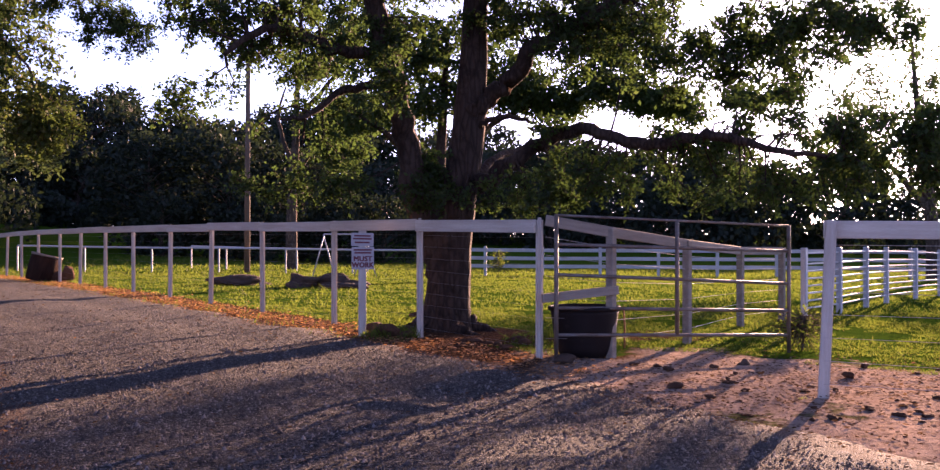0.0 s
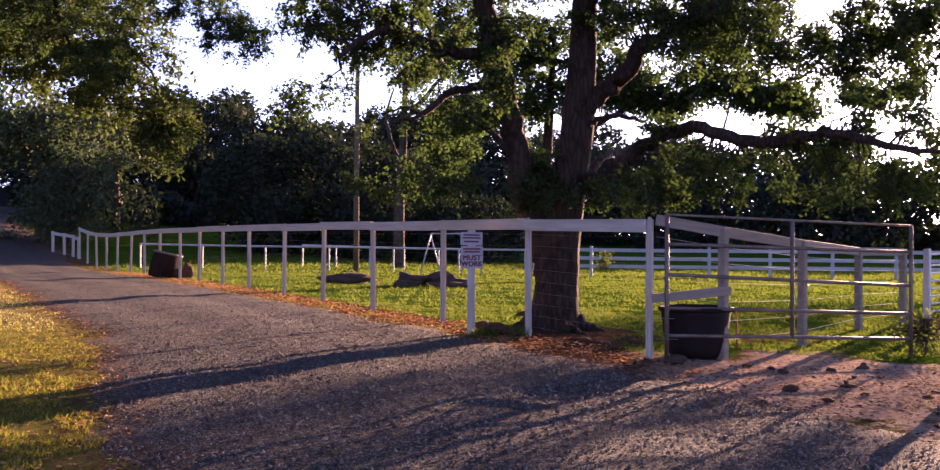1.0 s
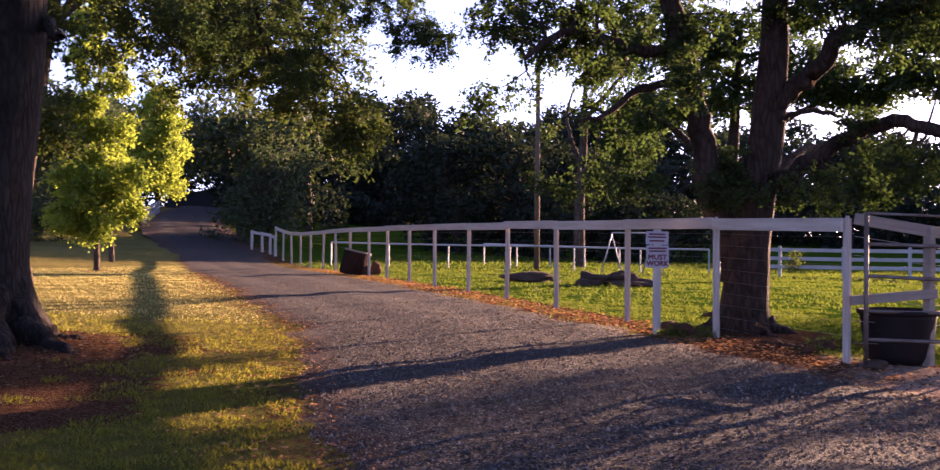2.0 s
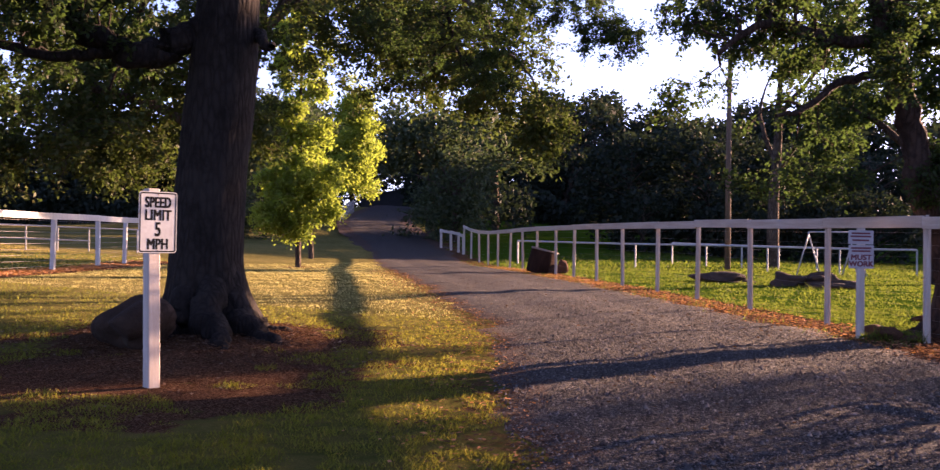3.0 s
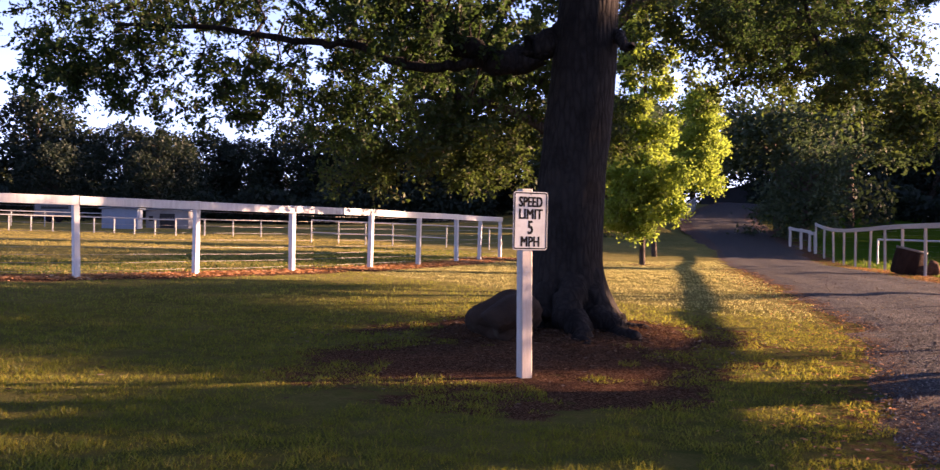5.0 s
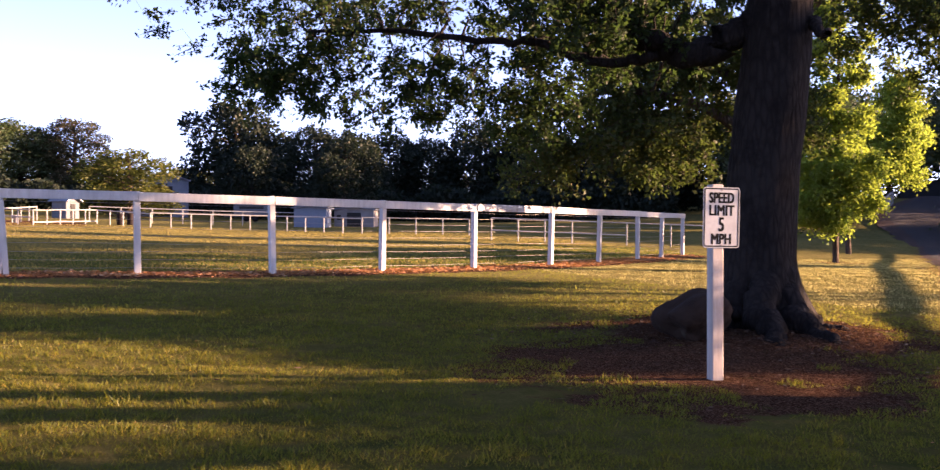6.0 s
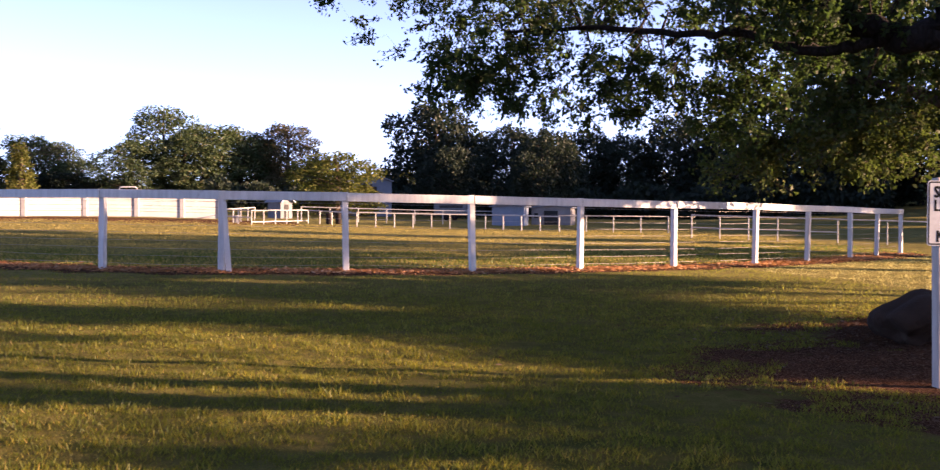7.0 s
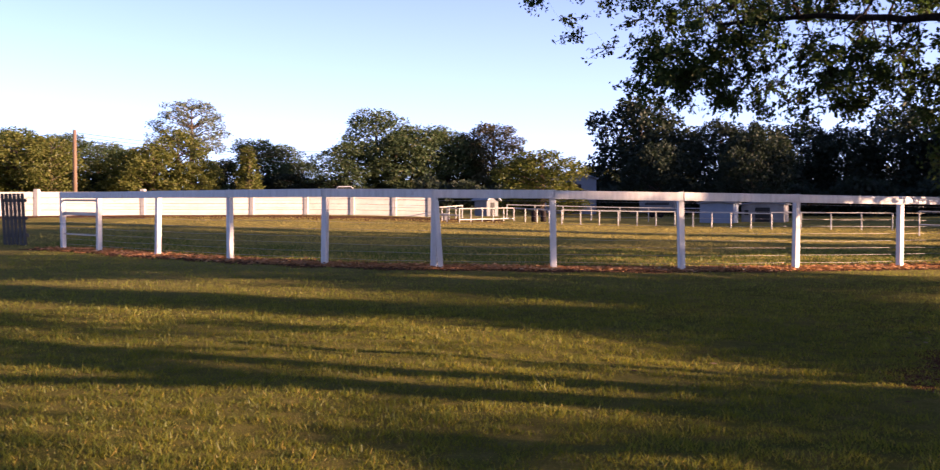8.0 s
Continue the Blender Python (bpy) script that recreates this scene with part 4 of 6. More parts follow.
# ---- the lane fence, with its gate corner ----
P_POSTS = [tuple(FENCE_START + ROAD_DIR * s) for s in (0.10, 2.35, 4.56, 6.99, 9.24, 11.42, 13.79, 15.96, 18.26, 20.37, 23.03, 25.29, 27.70, 30.25, 32.6, 35.0, 37.5, 39.8)]
board_fence(P_POSTS, 1.43, "white-painted wooden lane fence with one top board and stock wire", width=0.078, tall=0.135, strands=9, side=1, wire_r=0.0006, bevel=0.026, lean={9: (0.5, 3.5), 12: (1.0, -2.5)})
board_fence(Q_POSTS, 1.38, "white-painted wooden paddock fence with one top board and wire", width=0.105, tall=0.15, strands=9, side=-1, wire_r=0.0025, paint=M_PADDOCK, lean={5: (1, 1), 7: (0.5, -1.5)})
S_POSTS = [(1.93, 8.3), (4.3, 7.75), (6.7, 7.3)]
board_fence(S_POSTS, 1.40, "white-painted wooden fence beyond the gateway", width=0.088, tall=0.14, strands=7, side=1, lean={0: (0.6, 2.4)})


def low_fence():
    """The low worn fence that leads away behind the tub."""
    posts = [(0.33, 10.45), (1.24, 11.85), (2.19, 14.1), (2.92, 15.0)]
    hs = [1.33, 1.19, 1.08, 1.06]
    root = empty("fence", Matrix(), "worn grey wooden fence with a sagging top board and wire", "fence")
    for (x, y), h in zip(posts, hs):
        me = post_mesh(0.085, h, 0.008)
        part("post", me, M_GREYWOOD, root, "", pose(x, y, g(x, y), 0, 0, 58))
    pts = [(-0.33, 10.2, g(-.33, 10.2) + 1.40)] + [(x, y, g(x, y) + h - 0.04) for (x, y), h in zip(posts, hs)]
    for a, b in zip(pts[:-1], pts[1:]):
        board_between(a, b, 0.11, 0.035, M_GREYWOOD, root, "top_board")
    lines = []
    for f in (0.15, 0.3, 0.45, 0.6, 0.75, 0.88):
        for a, b in zip(pts[:-1], pts[1:]):
            za, zb = g(a[0], a[1]), g(b[0], b[1])
            lines.append([(a[0], a[1], za + (a[2] - za) * f), (b[0], b[1], zb + (b[2] - zb) * f)])
    for line in lines:
        wires([line], 0.0025, "wire", root)
    return root


low_fence()
rail_fence([(3.3, 15.3), (4.1, 16.5), (4.95, 18.1), (5.7, 19.5), (6.9, 21.6), (8.1, 23.7), (10.5, 27.5)], [0.16, 0.27, 0.38, 0.49, 0.60, 0.71, 0.82, 0.98],
           "white rail fence with many narrow rails", 1.06, 0.085, 0.026, 0.02, M_VINYL, group="pasture rail fences")
rail_fence(line_posts((-6.2, 40), (10, 40.5), 2.44), [0.4, 0.72, 1.05], "white three-rail vinyl fence across the pasture", 1.2, 0.12, 0.14, 0.04, M_VINYL, group="pasture rail fences")
rail_fence(line_posts((10, 40.5), (24, 32), 2.6), [0.4, 0.72, 1.05], "white three-rail vinyl fence across the pasture", 1.2, 0.12, 0.14, 0.04, M_VINYL, group="pasture rail fences")
rail_fence(line_posts((-22.5, 37.5), (-6.5, 39.5), 2.6), [1.0], "white pipe fence with a single top rail", 1.0, 0.06, 0, 0.04, M_VINYL, name="pipe_fence", round_rails=True, group="pipe fences")
rail_fence(line_posts((-17.5, 43), (-9.5, 43.5), 1.6), [1.0], "white pipe fence with a single top rail", 1.0, 0.06, 0, 0.04, M_VINYL, name="pipe_fence", round_rails=True, group="pipe fences")


def pipe(points, r, material, parent, name, sides=8, label=""):
    v, f = tube(points, r, sides)
    return part(name, smooth(tri_safe(name, v, f)), material, parent, label)


def metal_gate():
    """An open tube gate, its hinge post at the fence corner."""
    a, b = Vector((-0.22, 10.06, 0)), Vector((2.24, 11.15, 0))
    d = b - a
    n = d.length
    yaw = math.degrees(math.atan2(d.y, d.x))
    root = empty("metal_gate", pose(a.x, a.y, g(a.x, a.y), 0, 0, yaw), "open rusty brown tube-steel farm gate", "gate")
    for x, low, high in ((0.0, -0.02, 1.46), (n * 0.5, 0.22, 1.41), (n, 0.0, 1.37)):
        pipe([(x, 0, low), (x, 0, high)], 0.022, M_STEEL, root, "upright")
    for h0, h1 in ((0.26, 0.19), (0.53, 0.45), (0.86, 0.74), (1.16, 1.09), (1.45, 1.36)):
        pipe([(0, 0.001, h0), (n, 0.001, h1)], 0.018 if h0 < 1.4 else 0.013, M_STEEL, root, "rail")
    return root


metal_gate()


def lathe(profile, sides, wob=0.0, seed=0):
    """A turned shape from (radius, z) pairs."""
    rr, zz = np.array(profile, float).T
    ang = np.arange(sides) * 2 * np.pi / sides
    k = 1 + wob * np.sin(2 * ang + seed)
    v = np.stack([rr[:, None] * np.cos(ang) * k, rr[:, None] * np.sin(ang) * k, zz[:, None] + 0 * ang], -1).reshape(-1, 3)
    i, j = np.meshgrid(np.arange(len(profile) - 1), np.arange(sides), indexing="ij")
    a, b = i * sides + j, i * sides + (j + 1) % sides
    return v, np.stack([a, b, b + sides, a + sides], -1).reshape(-1, 4)


def water_tub():
    root = empty("water_tub", pose(0.06, 10.55, g(0.06, 10.55)) @ Matrix.Scale(1.06, 4), "dark brown plastic water tub between the gate and the fence", "tub")
    v, f = lathe([(0.02, 0.02), (0.20, 0.0), (0.245, 0.025), (0.27, 0.08), (0.30, 0.20), (0.328, 0.42), (0.34, 0.46), (0.325, 0.46), (0.285, 0.16), (0.02, 0.12)], 36, 0.02)
    part("body", smooth(np_mesh("body", v, f)), M_TUB, root)
    v, f = lathe([(0.326, 0.462), (0.355, 0.455), (0.36, 0.485), (0.34, 0.495), (0.324, 0.482), (0.326, 0.462)], 36, 0.02)
    part("rim", smooth(np_mesh("rim", v, f)), M_TUB, root)
    return root


water_tub()
lean_rail = empty("wooden_rail", Matrix(), "short grey wooden rail nailed across above the tub", "rail")
board_between((-0.36, 10.1, g(-.3, 10.1) + 0.62), (0.40, 10.42, g(.4, 10.4) + 0.70), 0.09, 0.05, M_GREYWOOD, lean_rail, "board")


def rock(x, y, size, seed, label, yaw=0, material=None, sink=0.25, group="", category="rock", tip=0, jag=1.0):
    r = np.random.default_rng(seed)
    bm = bmesh.new()
    bmesh.ops.create_icosphere(bm, subdivisions=2 if category == "clod" else 4, radius=1.0)
    a, ph = r.normal(size=(9, 3)) * np.array([1.2] * 3 + [2.4] * 3 + [5.0] * 3)[:, None], r.uniform(0, 6, 9)
    amp = np.array([0.17] * 3 + [0.10] * 3 + [0.04] * 3) * (2.0 if category == "clod" else jag)
    cuts = [(Vector(c).normalized(), q) for c, q in zip(r.normal(size=(9, 3)), r.uniform(0.70, 0.92, 9))] if jag > 1.2 else []
    for v in bm.verts:
        for c, q in cuts:
            v.co -= c * max(0.0, v.co.dot(c) - q)
        k = 1 + float((amp * np.sin(a @ np.array(v.co) + ph)).sum())
        v.co = Vector((v.co.x * size[0], v.co.y * size[1], v.co.z * size[2])) * k
    ob = link("rock" if category == "rock" else category, bm, material or M_ROCK)
    smooth(ob.data, jag < 1.5)
    ob.matrix_basis = pose(x, y, g(x, y) + size[2] * (1 - 2 * sink) * 0.9, 0, tip, yaw)
    return tagged(ob, label, category, group)


rock(-7.68, 5.80, (0.31, 0.27, 0.27), 8, "large dark boulder leaning against the oak", yaw=50, sink=0.10, tip=-34, jag=1.25)
rock(-8.6, 24.8, (0.6, 0.35, 0.13), 4, "low brown boulder lying in the pasture", yaw=20, material=M_BROWNROCK, group="boulders in the pasture", jag=1.7)
rock(-6.95, 24.1, (0.5, 0.4, 0.24), 5, "brown boulder lying in the pasture", yaw=70, material=M_BROWNROCK, group="boulders in the pasture", jag=1.7)
rock(-6.3, 24.3, (0.42, 0.34, 0.21), 9, "brown boulder lying in the pasture", yaw=10, material=M_BROWNROCK, group="boulders in the pasture", jag=1.7)
rock(-5.6, 23.8, (0.55, 0.3, 0.13), 6, "low brown boulder lying in the pasture", yaw=-15, material=M_BROWNROCK, group="boulders in the pasture", jag=1.7)


def tipped_tub():
    """A half barrel lying tipped beside the lane fence."""
    x, y = -14.8, 26.05
    root = empty("barrel", pose(x, y, g(x, y) + 0.33, 0, 0, 35), "dark rusty half barrel tipped on its side in the grass", "barrel")
    v, f = lathe([(0.02, -0.36), (0.38, -0.36), (0.41, -0.3), (0.42, 0.0), (0.41, 0.3), (0.39, 0.36), (0.35, 0.34), (0.02, 0.31)], 28, 0.03)
    part("body", smooth(np_mesh("body", v, f)), M_LOG, root, "", pose(0, 0, 0, 0, 14, 0))
    # sun glint along the rim is put into a paler wood colour
    v, f = lathe([(0.35, -0.03), (0.41, -0.03), (0.42, 0.03), (0.36, 0.03), (0.35, -0.03)], 28, 0.03)
    part("hoop", smooth(np_mesh("hoop", v, f)), M_GREYWOOD, root, "rim coloured pale for the sun on its edge", pose(0.09, 0, 0.36, 0, 14, 0))
    return root


tipped_tub()
rock(-14.15, 26.0, (0.26, 0.24, 0.2), 12, "lump of reddish soil beside the barrel", category="clod", material=M_CLOD)
for k, (x, y, a) in enumerate([(-1.25, 11.65, 0.08), (-1.05, 11.4, 0.10), (-0.7, 11.75, 0.09), (-2.28, 11.95, 0.17), (-2.08, 11.85, 0.12), (-2.42, 12.05, 0.11), (-2.6, 12.75, 0.15), (-2.25, 12.9, 0.12), (-0.75, 11.0, 0.07), (-0.9, 11.2, 0.06), (-0.6, 11.4, 0.07), (-1.3, 11.2, 0.06), (-2.4, 14.8, 0.14), (-1.9, 15.0, 0.13)] + [(random.Random(k).uniform(0.4, 4.2), random.Random(k + 50).uniform(7.2, 10.2), random.Random(k + 90).uniform(0.018, 0.05)) for k in range(60)]):
    rock(x, y, (a * 1.0, a * 0.7, a * 0.45), 30 + k, "dug clod of dark soil near the gateway", category="clod", material=M_CLOD, group="clods of soil", yaw=k * 47)


rock(-0.14, 9.90, (0.10, 0.07, 0.045), 91, "flat grey stone at the foot of the corner post", yaw=15, material=M_BROWNROCK, jag=1.3)
rock(1.63, 10.25, (0.09, 0.06, 0.035), 92, "flat stone lying in the gateway soil", yaw=60, material=M_BROWNROCK, jag=1.3)


def marker_stake(x, y):
    """A thin stake with a pointed top."""
    v, f = tube([(0, 0, -0.1), (0.006, 0, 0.28), (0.0, 0.004, 0.44), (0.002, 0.004, 0.48)], [0.012, 0.011, 0.010, 0.003], 6)
    ob = link("stake", smooth(tri_safe("stake", v, f)), M_STAKE)
    ob.matrix_basis = pose(x, y, g(x, y), 3, -2, 20)
    return tagged(ob, "thin orange-brown stake standing in the soil near the gate", "stake")


marker_stake(0.50, 11.32)


# ---- signs ----
def lettering(text, size, material, parent, x, z, y=-0.004, wide=1.0, bold=0.0032, name="lettering"):
    cu = bpy.data.curves.new("text", "FONT")
    cu.body, cu.size, cu.align_x, cu.align_y, cu.extrude, cu.space_character, cu.resolution_u = text, size, "CENTER", "CENTER", 0.0002, 1.05, 3
    ob = new("text", cu)
    me = bpy.data.meshes.new_from_object(ob)
    bpy.data.objects.remove(ob)
    me.materials.clear()
    # strokes thickened by overlapping shifted outlines
    bm = bmesh.new()
    for k, (dx, dz) in enumerate(((-1, -0.5), (-1, 0.5), (0, -0.5), (0, 0.5), (1, -0.5), (1, 0.5))):
        first = len(bm.verts)
        bm.from_mesh(me)
        bm.verts.ensure_lookup_table()
        bmesh.ops.translate(bm, vec=(dx * bold / wide, dz * bold, 0.00004 * k), verts=bm.verts[first:])
    return part(name, bm, material, parent, "", pose(x, y, z, 90, 0, 0) @ Matrix.Diagonal((wide, 1, 1, 1)))


def rounded_plate(w, h, r, t):
    bm = bmesh.new()
    ring = []
    for cx, cz, a0 in ((w / 2 - r, h / 2 - r, 0), (-w / 2 + r, h / 2 - r, 90), (-w / 2 + r, -h / 2 + r, 180), (w / 2 - r, -h / 2 + r, 270)):
        for k in range(5):
            a = radians(a0 + 22.5 * k)
            ring.append(bm.verts.new((cx + r * math.cos(a), 0, cz + r * math.sin(a))))
    face = bm.faces.new(ring)
    made = bmesh.ops.extrude_face_region(bm, geom=[face])["geom"]
    bmesh.ops.translate(bm, vec=(0, t, 0), verts=[e for e in made if isinstance(e, bmesh.types.BMVert)])
    return bm


def border_ring(w, h, r, line):
    """A thin raised outline of a rounded plate."""
    bm = bmesh.new()
    loops = []
    for inset in (0.0, line):
        ring = []
        for cx, cz, a0 in ((w / 2 - r, h / 2 - r, 0), (-w / 2 + r, h / 2 - r, 90), (-w / 2 + r, -h / 2 + r, 180), (w / 2 - r, -h / 2 + r, 270)):
            for k in range(5):
                a, q = radians(a0 + 22.5 * k), r - inset
                ring.append(bm.verts.new((cx + q * math.cos(a), 0, cz + q * math.sin(a))))
        loops.append(ring)
    n = len(loops[0])
    for k in range(n):
        bm.faces.new((loops[0][k], loops[0][(k + 1) % n], loops[1][(k + 1) % n], loops[1][k]))
    return bm


def speed_sign():
    x, y = -6.18, 4.84
    yaw = 77
    root = empty("speed_sign", pose(x, y, g(x, y), 0, 0, yaw), "white speed limit sign with black letters on a white wooden post", "sign")
    part("post", post_mesh(0.096, 1.50, 0.008, 0.3), M_WHITE, root, "", pose(0, 0.0, 0, 0, -0.6, 0))
    plate = part("plate", rounded_plate(0.305, 0.462, 0.022, 0.003), M_SIGN, root, "white enamel sign plate", pose(0.012, -0.054, 1.246, 0, 0.6, 0))
    part("border", border_ring(0.291, 0.448, 0.018, 0.0095), M_BLACK, plate, "", pose(0, -0.0008, 0))
    for text, size, z, wide in (("SPEED", 0.112, 0.146, 0.66), ("LIMIT", 0.112, 0.050, 0.76), ("5", 0.150, -0.058, 0.70), ("MPH", 0.112, -0.168, 0.74)):
        lettering(text, size, M_BLACK, plate, 0.0, z, -0.0006, wide, 0.0044)
    for z in (0.208, -0.212):
        v, f = lathe([(0.001, 0.0), (0.005, 0.0), (0.004, 0.002), (0.001, 0.0025)], 8)
        part("bolt", np_mesh("bolt", v, f), M_STEEL, plate, "", pose(0.0, -0.0005, z, 90, 0, 0))
    return root


speed_sign()


def notice_sign():
    x, y = -2.62, 12.0
    root = empty("notice_sign", pose(x, y, g(x, y), 0, 0, 12), "white notice boards with pink lettering on a white wooden post", "sign")
    part("post", post_mesh(0.095, 1.28, 0.008, 0.3), M_WHITE, root)
    top = part("plate", rounded_plate(0.27, 0.16, 0.01, 0.003), M_FADED, root, "faded white notice plate", pose(0.0, -0.055, 1.17, 0, 1, 0))
    low = part("plate", rounded_plate(0.27, 0.27, 0.01, 0.003), M_FADED, root, "white notice plate with red words", pose(0.005, -0.055, 0.945, 0, 0, 0))
    for z, w in ((0.045, 0.2), (0.01, 0.22), (-0.035, 0.18)):
        part("text_bar", box(bmesh.new(), (w, 0.001, 0.02)), M_RED, top, "", pose(0, -0.001, z))
    part("text_bar", box(bmesh.new(), (0.22, 0.001, 0.02)), M_RED, low, "", pose(0, -0.001, 0.1))
    part("text_bar", box(bmesh.new(), (0.2, 0.001, 0.02)), M_RED, low, "", pose(0, -0.001, 0.065))
    lettering("MUST", 0.085, M_RED, low, 0, -0.01, -0.002, 1.0, 0.0045)
    lettering("WORK", 0.085, M_RED, low, 0, -0.085, -0.002, 0.95, 0.0045)
    return root


notice_sign()

# ---- the oak behind the lane fence ----
oak_a = [
    [(-1.72, 12.95, -0.1, .30), (-1.72, 12.94, .35, .27), (-1.66, 12.93, 1.13, .245), (-1.56, 12.94, 1.91, .225), (-1.45, 12.96, 2.69, .22), (-1.37, 12.97, 3.7, .18), (-1.34, 12.97, 4.6, .15), (-1.2, 13.1, 6.2, .11), (-1.0, 13.2, 8.2, .05)],
    [(-1.76, 12.92, 0.75, .2), (-1.87, 12.88, 1.3, .17), (-2.12, 12.71, 2.13, .155), (-2.24, 12.53, 2.88, .15), (-2.4, 12.35, 3.61, .14), (-2.55, 12.17, 4.4, .12), (-2.9, 11.9, 5.8, .09), (-3.1, 11.6, 7.2, .04)],
    [(-1.5, 12.93, 1.9, .12), (-1.25, 12.85, 2.08, .105), (-0.8, 12.64, 2.38, .095), (-0.27, 12.39, 2.65, .085), (0.24, 12.12, 2.62, .075), (0.78, 11.82, 2.47, .07), (1.23, 11.51, 2.52, .06), (1.64, 11.18, 2.45, .05), (2.02, 10.84, 2.3, .035), (2.47, 10.46, 2.19, .02)],
    [(-1.4, 12.9, 3.0, .13), (-1.2, 12.85, 3.18, .12), (-0.89, 12.73, 3.42, .11), (-0.57, 12.58, 3.76, .10), (-0.05, 12.42, 3.98, .08), (0.6, 12.1, 4.3, .06), (1.6, 11.6, 4.6, .03)],
    [(-2.38, 12.4, 3.5, .09), (-2.6, 12.3, 3.67, .08), (-2.99, 12.11, 3.69, .075), (-3.34, 11.76, 3.84, .065), (-3.67, 11.39, 3.81, .05), (-4.0, 11.02, 3.46, .03)],
    [(-2.3, 12.5, 3.1, .06), (-2.45, 12.4, 3.28, .055), (-2.83, 12.07, 3.2, .05), (-3.16, 11.64, 2.85, .035), (-3.39, 11.22, 2.73, .02)],
    [(-1.42, 12.95, 2.72, .045), (-1.2, 12.8, 2.85, .04), (-0.85, 12.6, 2.9, .03), (-0.55, 12.4, 2.8, .02)],
    [(-1.3, 13.0, 4.8, .1), (-0.2, 14.0, 5.6, .07), (0.8, 15.0, 6.0, .03)],
    [(-1.35, 13.0, 5.0, .1), (0.2, 12.4, 5.8, .07), (2.2, 11.6, 6.0, .03)],
]
oak_a += [
    [(-1.5, 13.0, 2.0, .08), (-1.15, 14.0, 2.5, .06), (-0.6, 15.2, 2.85, .03)],
    [(-1.7, 12.8, 0.5, .14), (-1.55, 12.62, 0.26, .1), (-1.35, 12.45, 0.16, .05), (-1.1, 12.3, 0.08, .03)],
    [(-1.6, 12.95, 0.5, .14), (-1.38, 12.95, 0.27, .1), (-1.1, 12.9, 0.17, .05), (-0.8, 12.85, 0.1, .03)],
    [(-1.85, 12.85, 0.5, .14), (-2.02, 12.7, 0.27, .09), (-2.25, 12.55, 0.17, .05), (-2.5, 12.4, 0.1, .03)]]
oak_a_lobes = [
    (-3.7, 11.9, 4.10, 1.17, 0.93, 0.52, 1.10), (-4.4, 11.4, 4.00, 0.49, 0.40, 0.46, 0.36), (-4.6, 11.3, 3.05, 0.56, 0.45, 0.22, 0.10), (-4.0, 11.5, 2.80, 0.60, 0.48, 0.28, 0.06),
    (-3.4, 11.8, 3.55, 0.87, 0.69, 0.30, 0.18), (-2.2, 11.7, 3.25, 0.28, 0.23, 0.60, 0.24), (-3.1, 11.8, 2.40, 0.65, 0.52, 0.20, 0.03), (-3.1, 12.0, 2.05, 0.95, 0.76, 0.25, 0.27),
    (-3.8, 11.7, 2.07, 0.50, 0.40, 0.22, 0.08), (-2.3, 12.2, 3.95, 0.45, 0.36, 0.45, 0.29), (-2.6, 12.2, 4.84, 1.56, 1.25, 0.59, 1.34), (-1.2, 13.0, 5.02, 1.25, 1.00, 0.62, 1.15),
    (-0.7, 12.8, 4.20, 0.77, 0.61, 0.38, 0.45), (0.2, 12.5, 3.99, 1.04, 0.83, 0.59, 1.34), (0.3, 12.3, 3.42, 0.88, 0.70, 0.24, 0.12), (-0.3, 12.3, 2.78, 0.44, 0.35, 0.18, 0.06),
    (1.4, 12.1, 3.51, 0.99, 0.79, 0.49, 0.98), (0.2, 12.3, 2.13, 0.95, 0.76, 0.35, 0.56), (-0.6, 12.4, 1.94, 0.82, 0.65, 0.24, 0.28), (1.3, 11.9, 2.40, 0.90, 0.72, 0.31, 0.41),
    (2.0, 11.5, 2.80, 0.60, 0.48, 0.37, 0.20), (1.3, 12.0, 1.91, 0.77, 0.62, 0.21, 0.20), (2.1, 11.5, 2.03, 0.64, 0.51, 0.29, 0.25), (3.0, 11.2, 2.42, 0.81, 0.64, 0.58, 1.12),
    (2.2, 11.5, 3.70, 0.94, 0.75, 0.57, 1.19), (3.0, 11.2, 3.68, 0.71, 0.57, 0.35, 0.48), (3.7, 11.1, 2.28, 0.60, 0.48, 0.51, 0.76), (0.6, 12.4, 5.01, 1.61, 1.28, 0.73, 1.76),
    (2.6, 11.6, 4.64, 1.34, 1.07, 0.60, 1.26), (-0.9, 13.2, 7.13, 2.61, 2.09, 1.42, 1.78), (1.7, 12.5, 6.47, 2.19, 1.75, 1.24, 1.53), (-3.0, 12.2, 6.37, 1.87, 1.50, 1.20, 1.20),
    (0.3, 15.3, 4.74, 1.46, 1.17, 1.00, 0.62), (-1.7, 12.5, 1.96, 0.83, 0.66, 0.26, 0.30), (-1.9, 12.8, 2.21, 0.22, 0.17, 0.46, 0.25),
]
tree("large two-stemmed oak with brown bark behind the lane fence", oak_a, oak_a_lobes, 1340, 90, 0.060, M_BARK_A, M_LEAF_OAK, 11, clump=0.03, bias=0.5, spray=0.20, flare=0.45, sides=18)

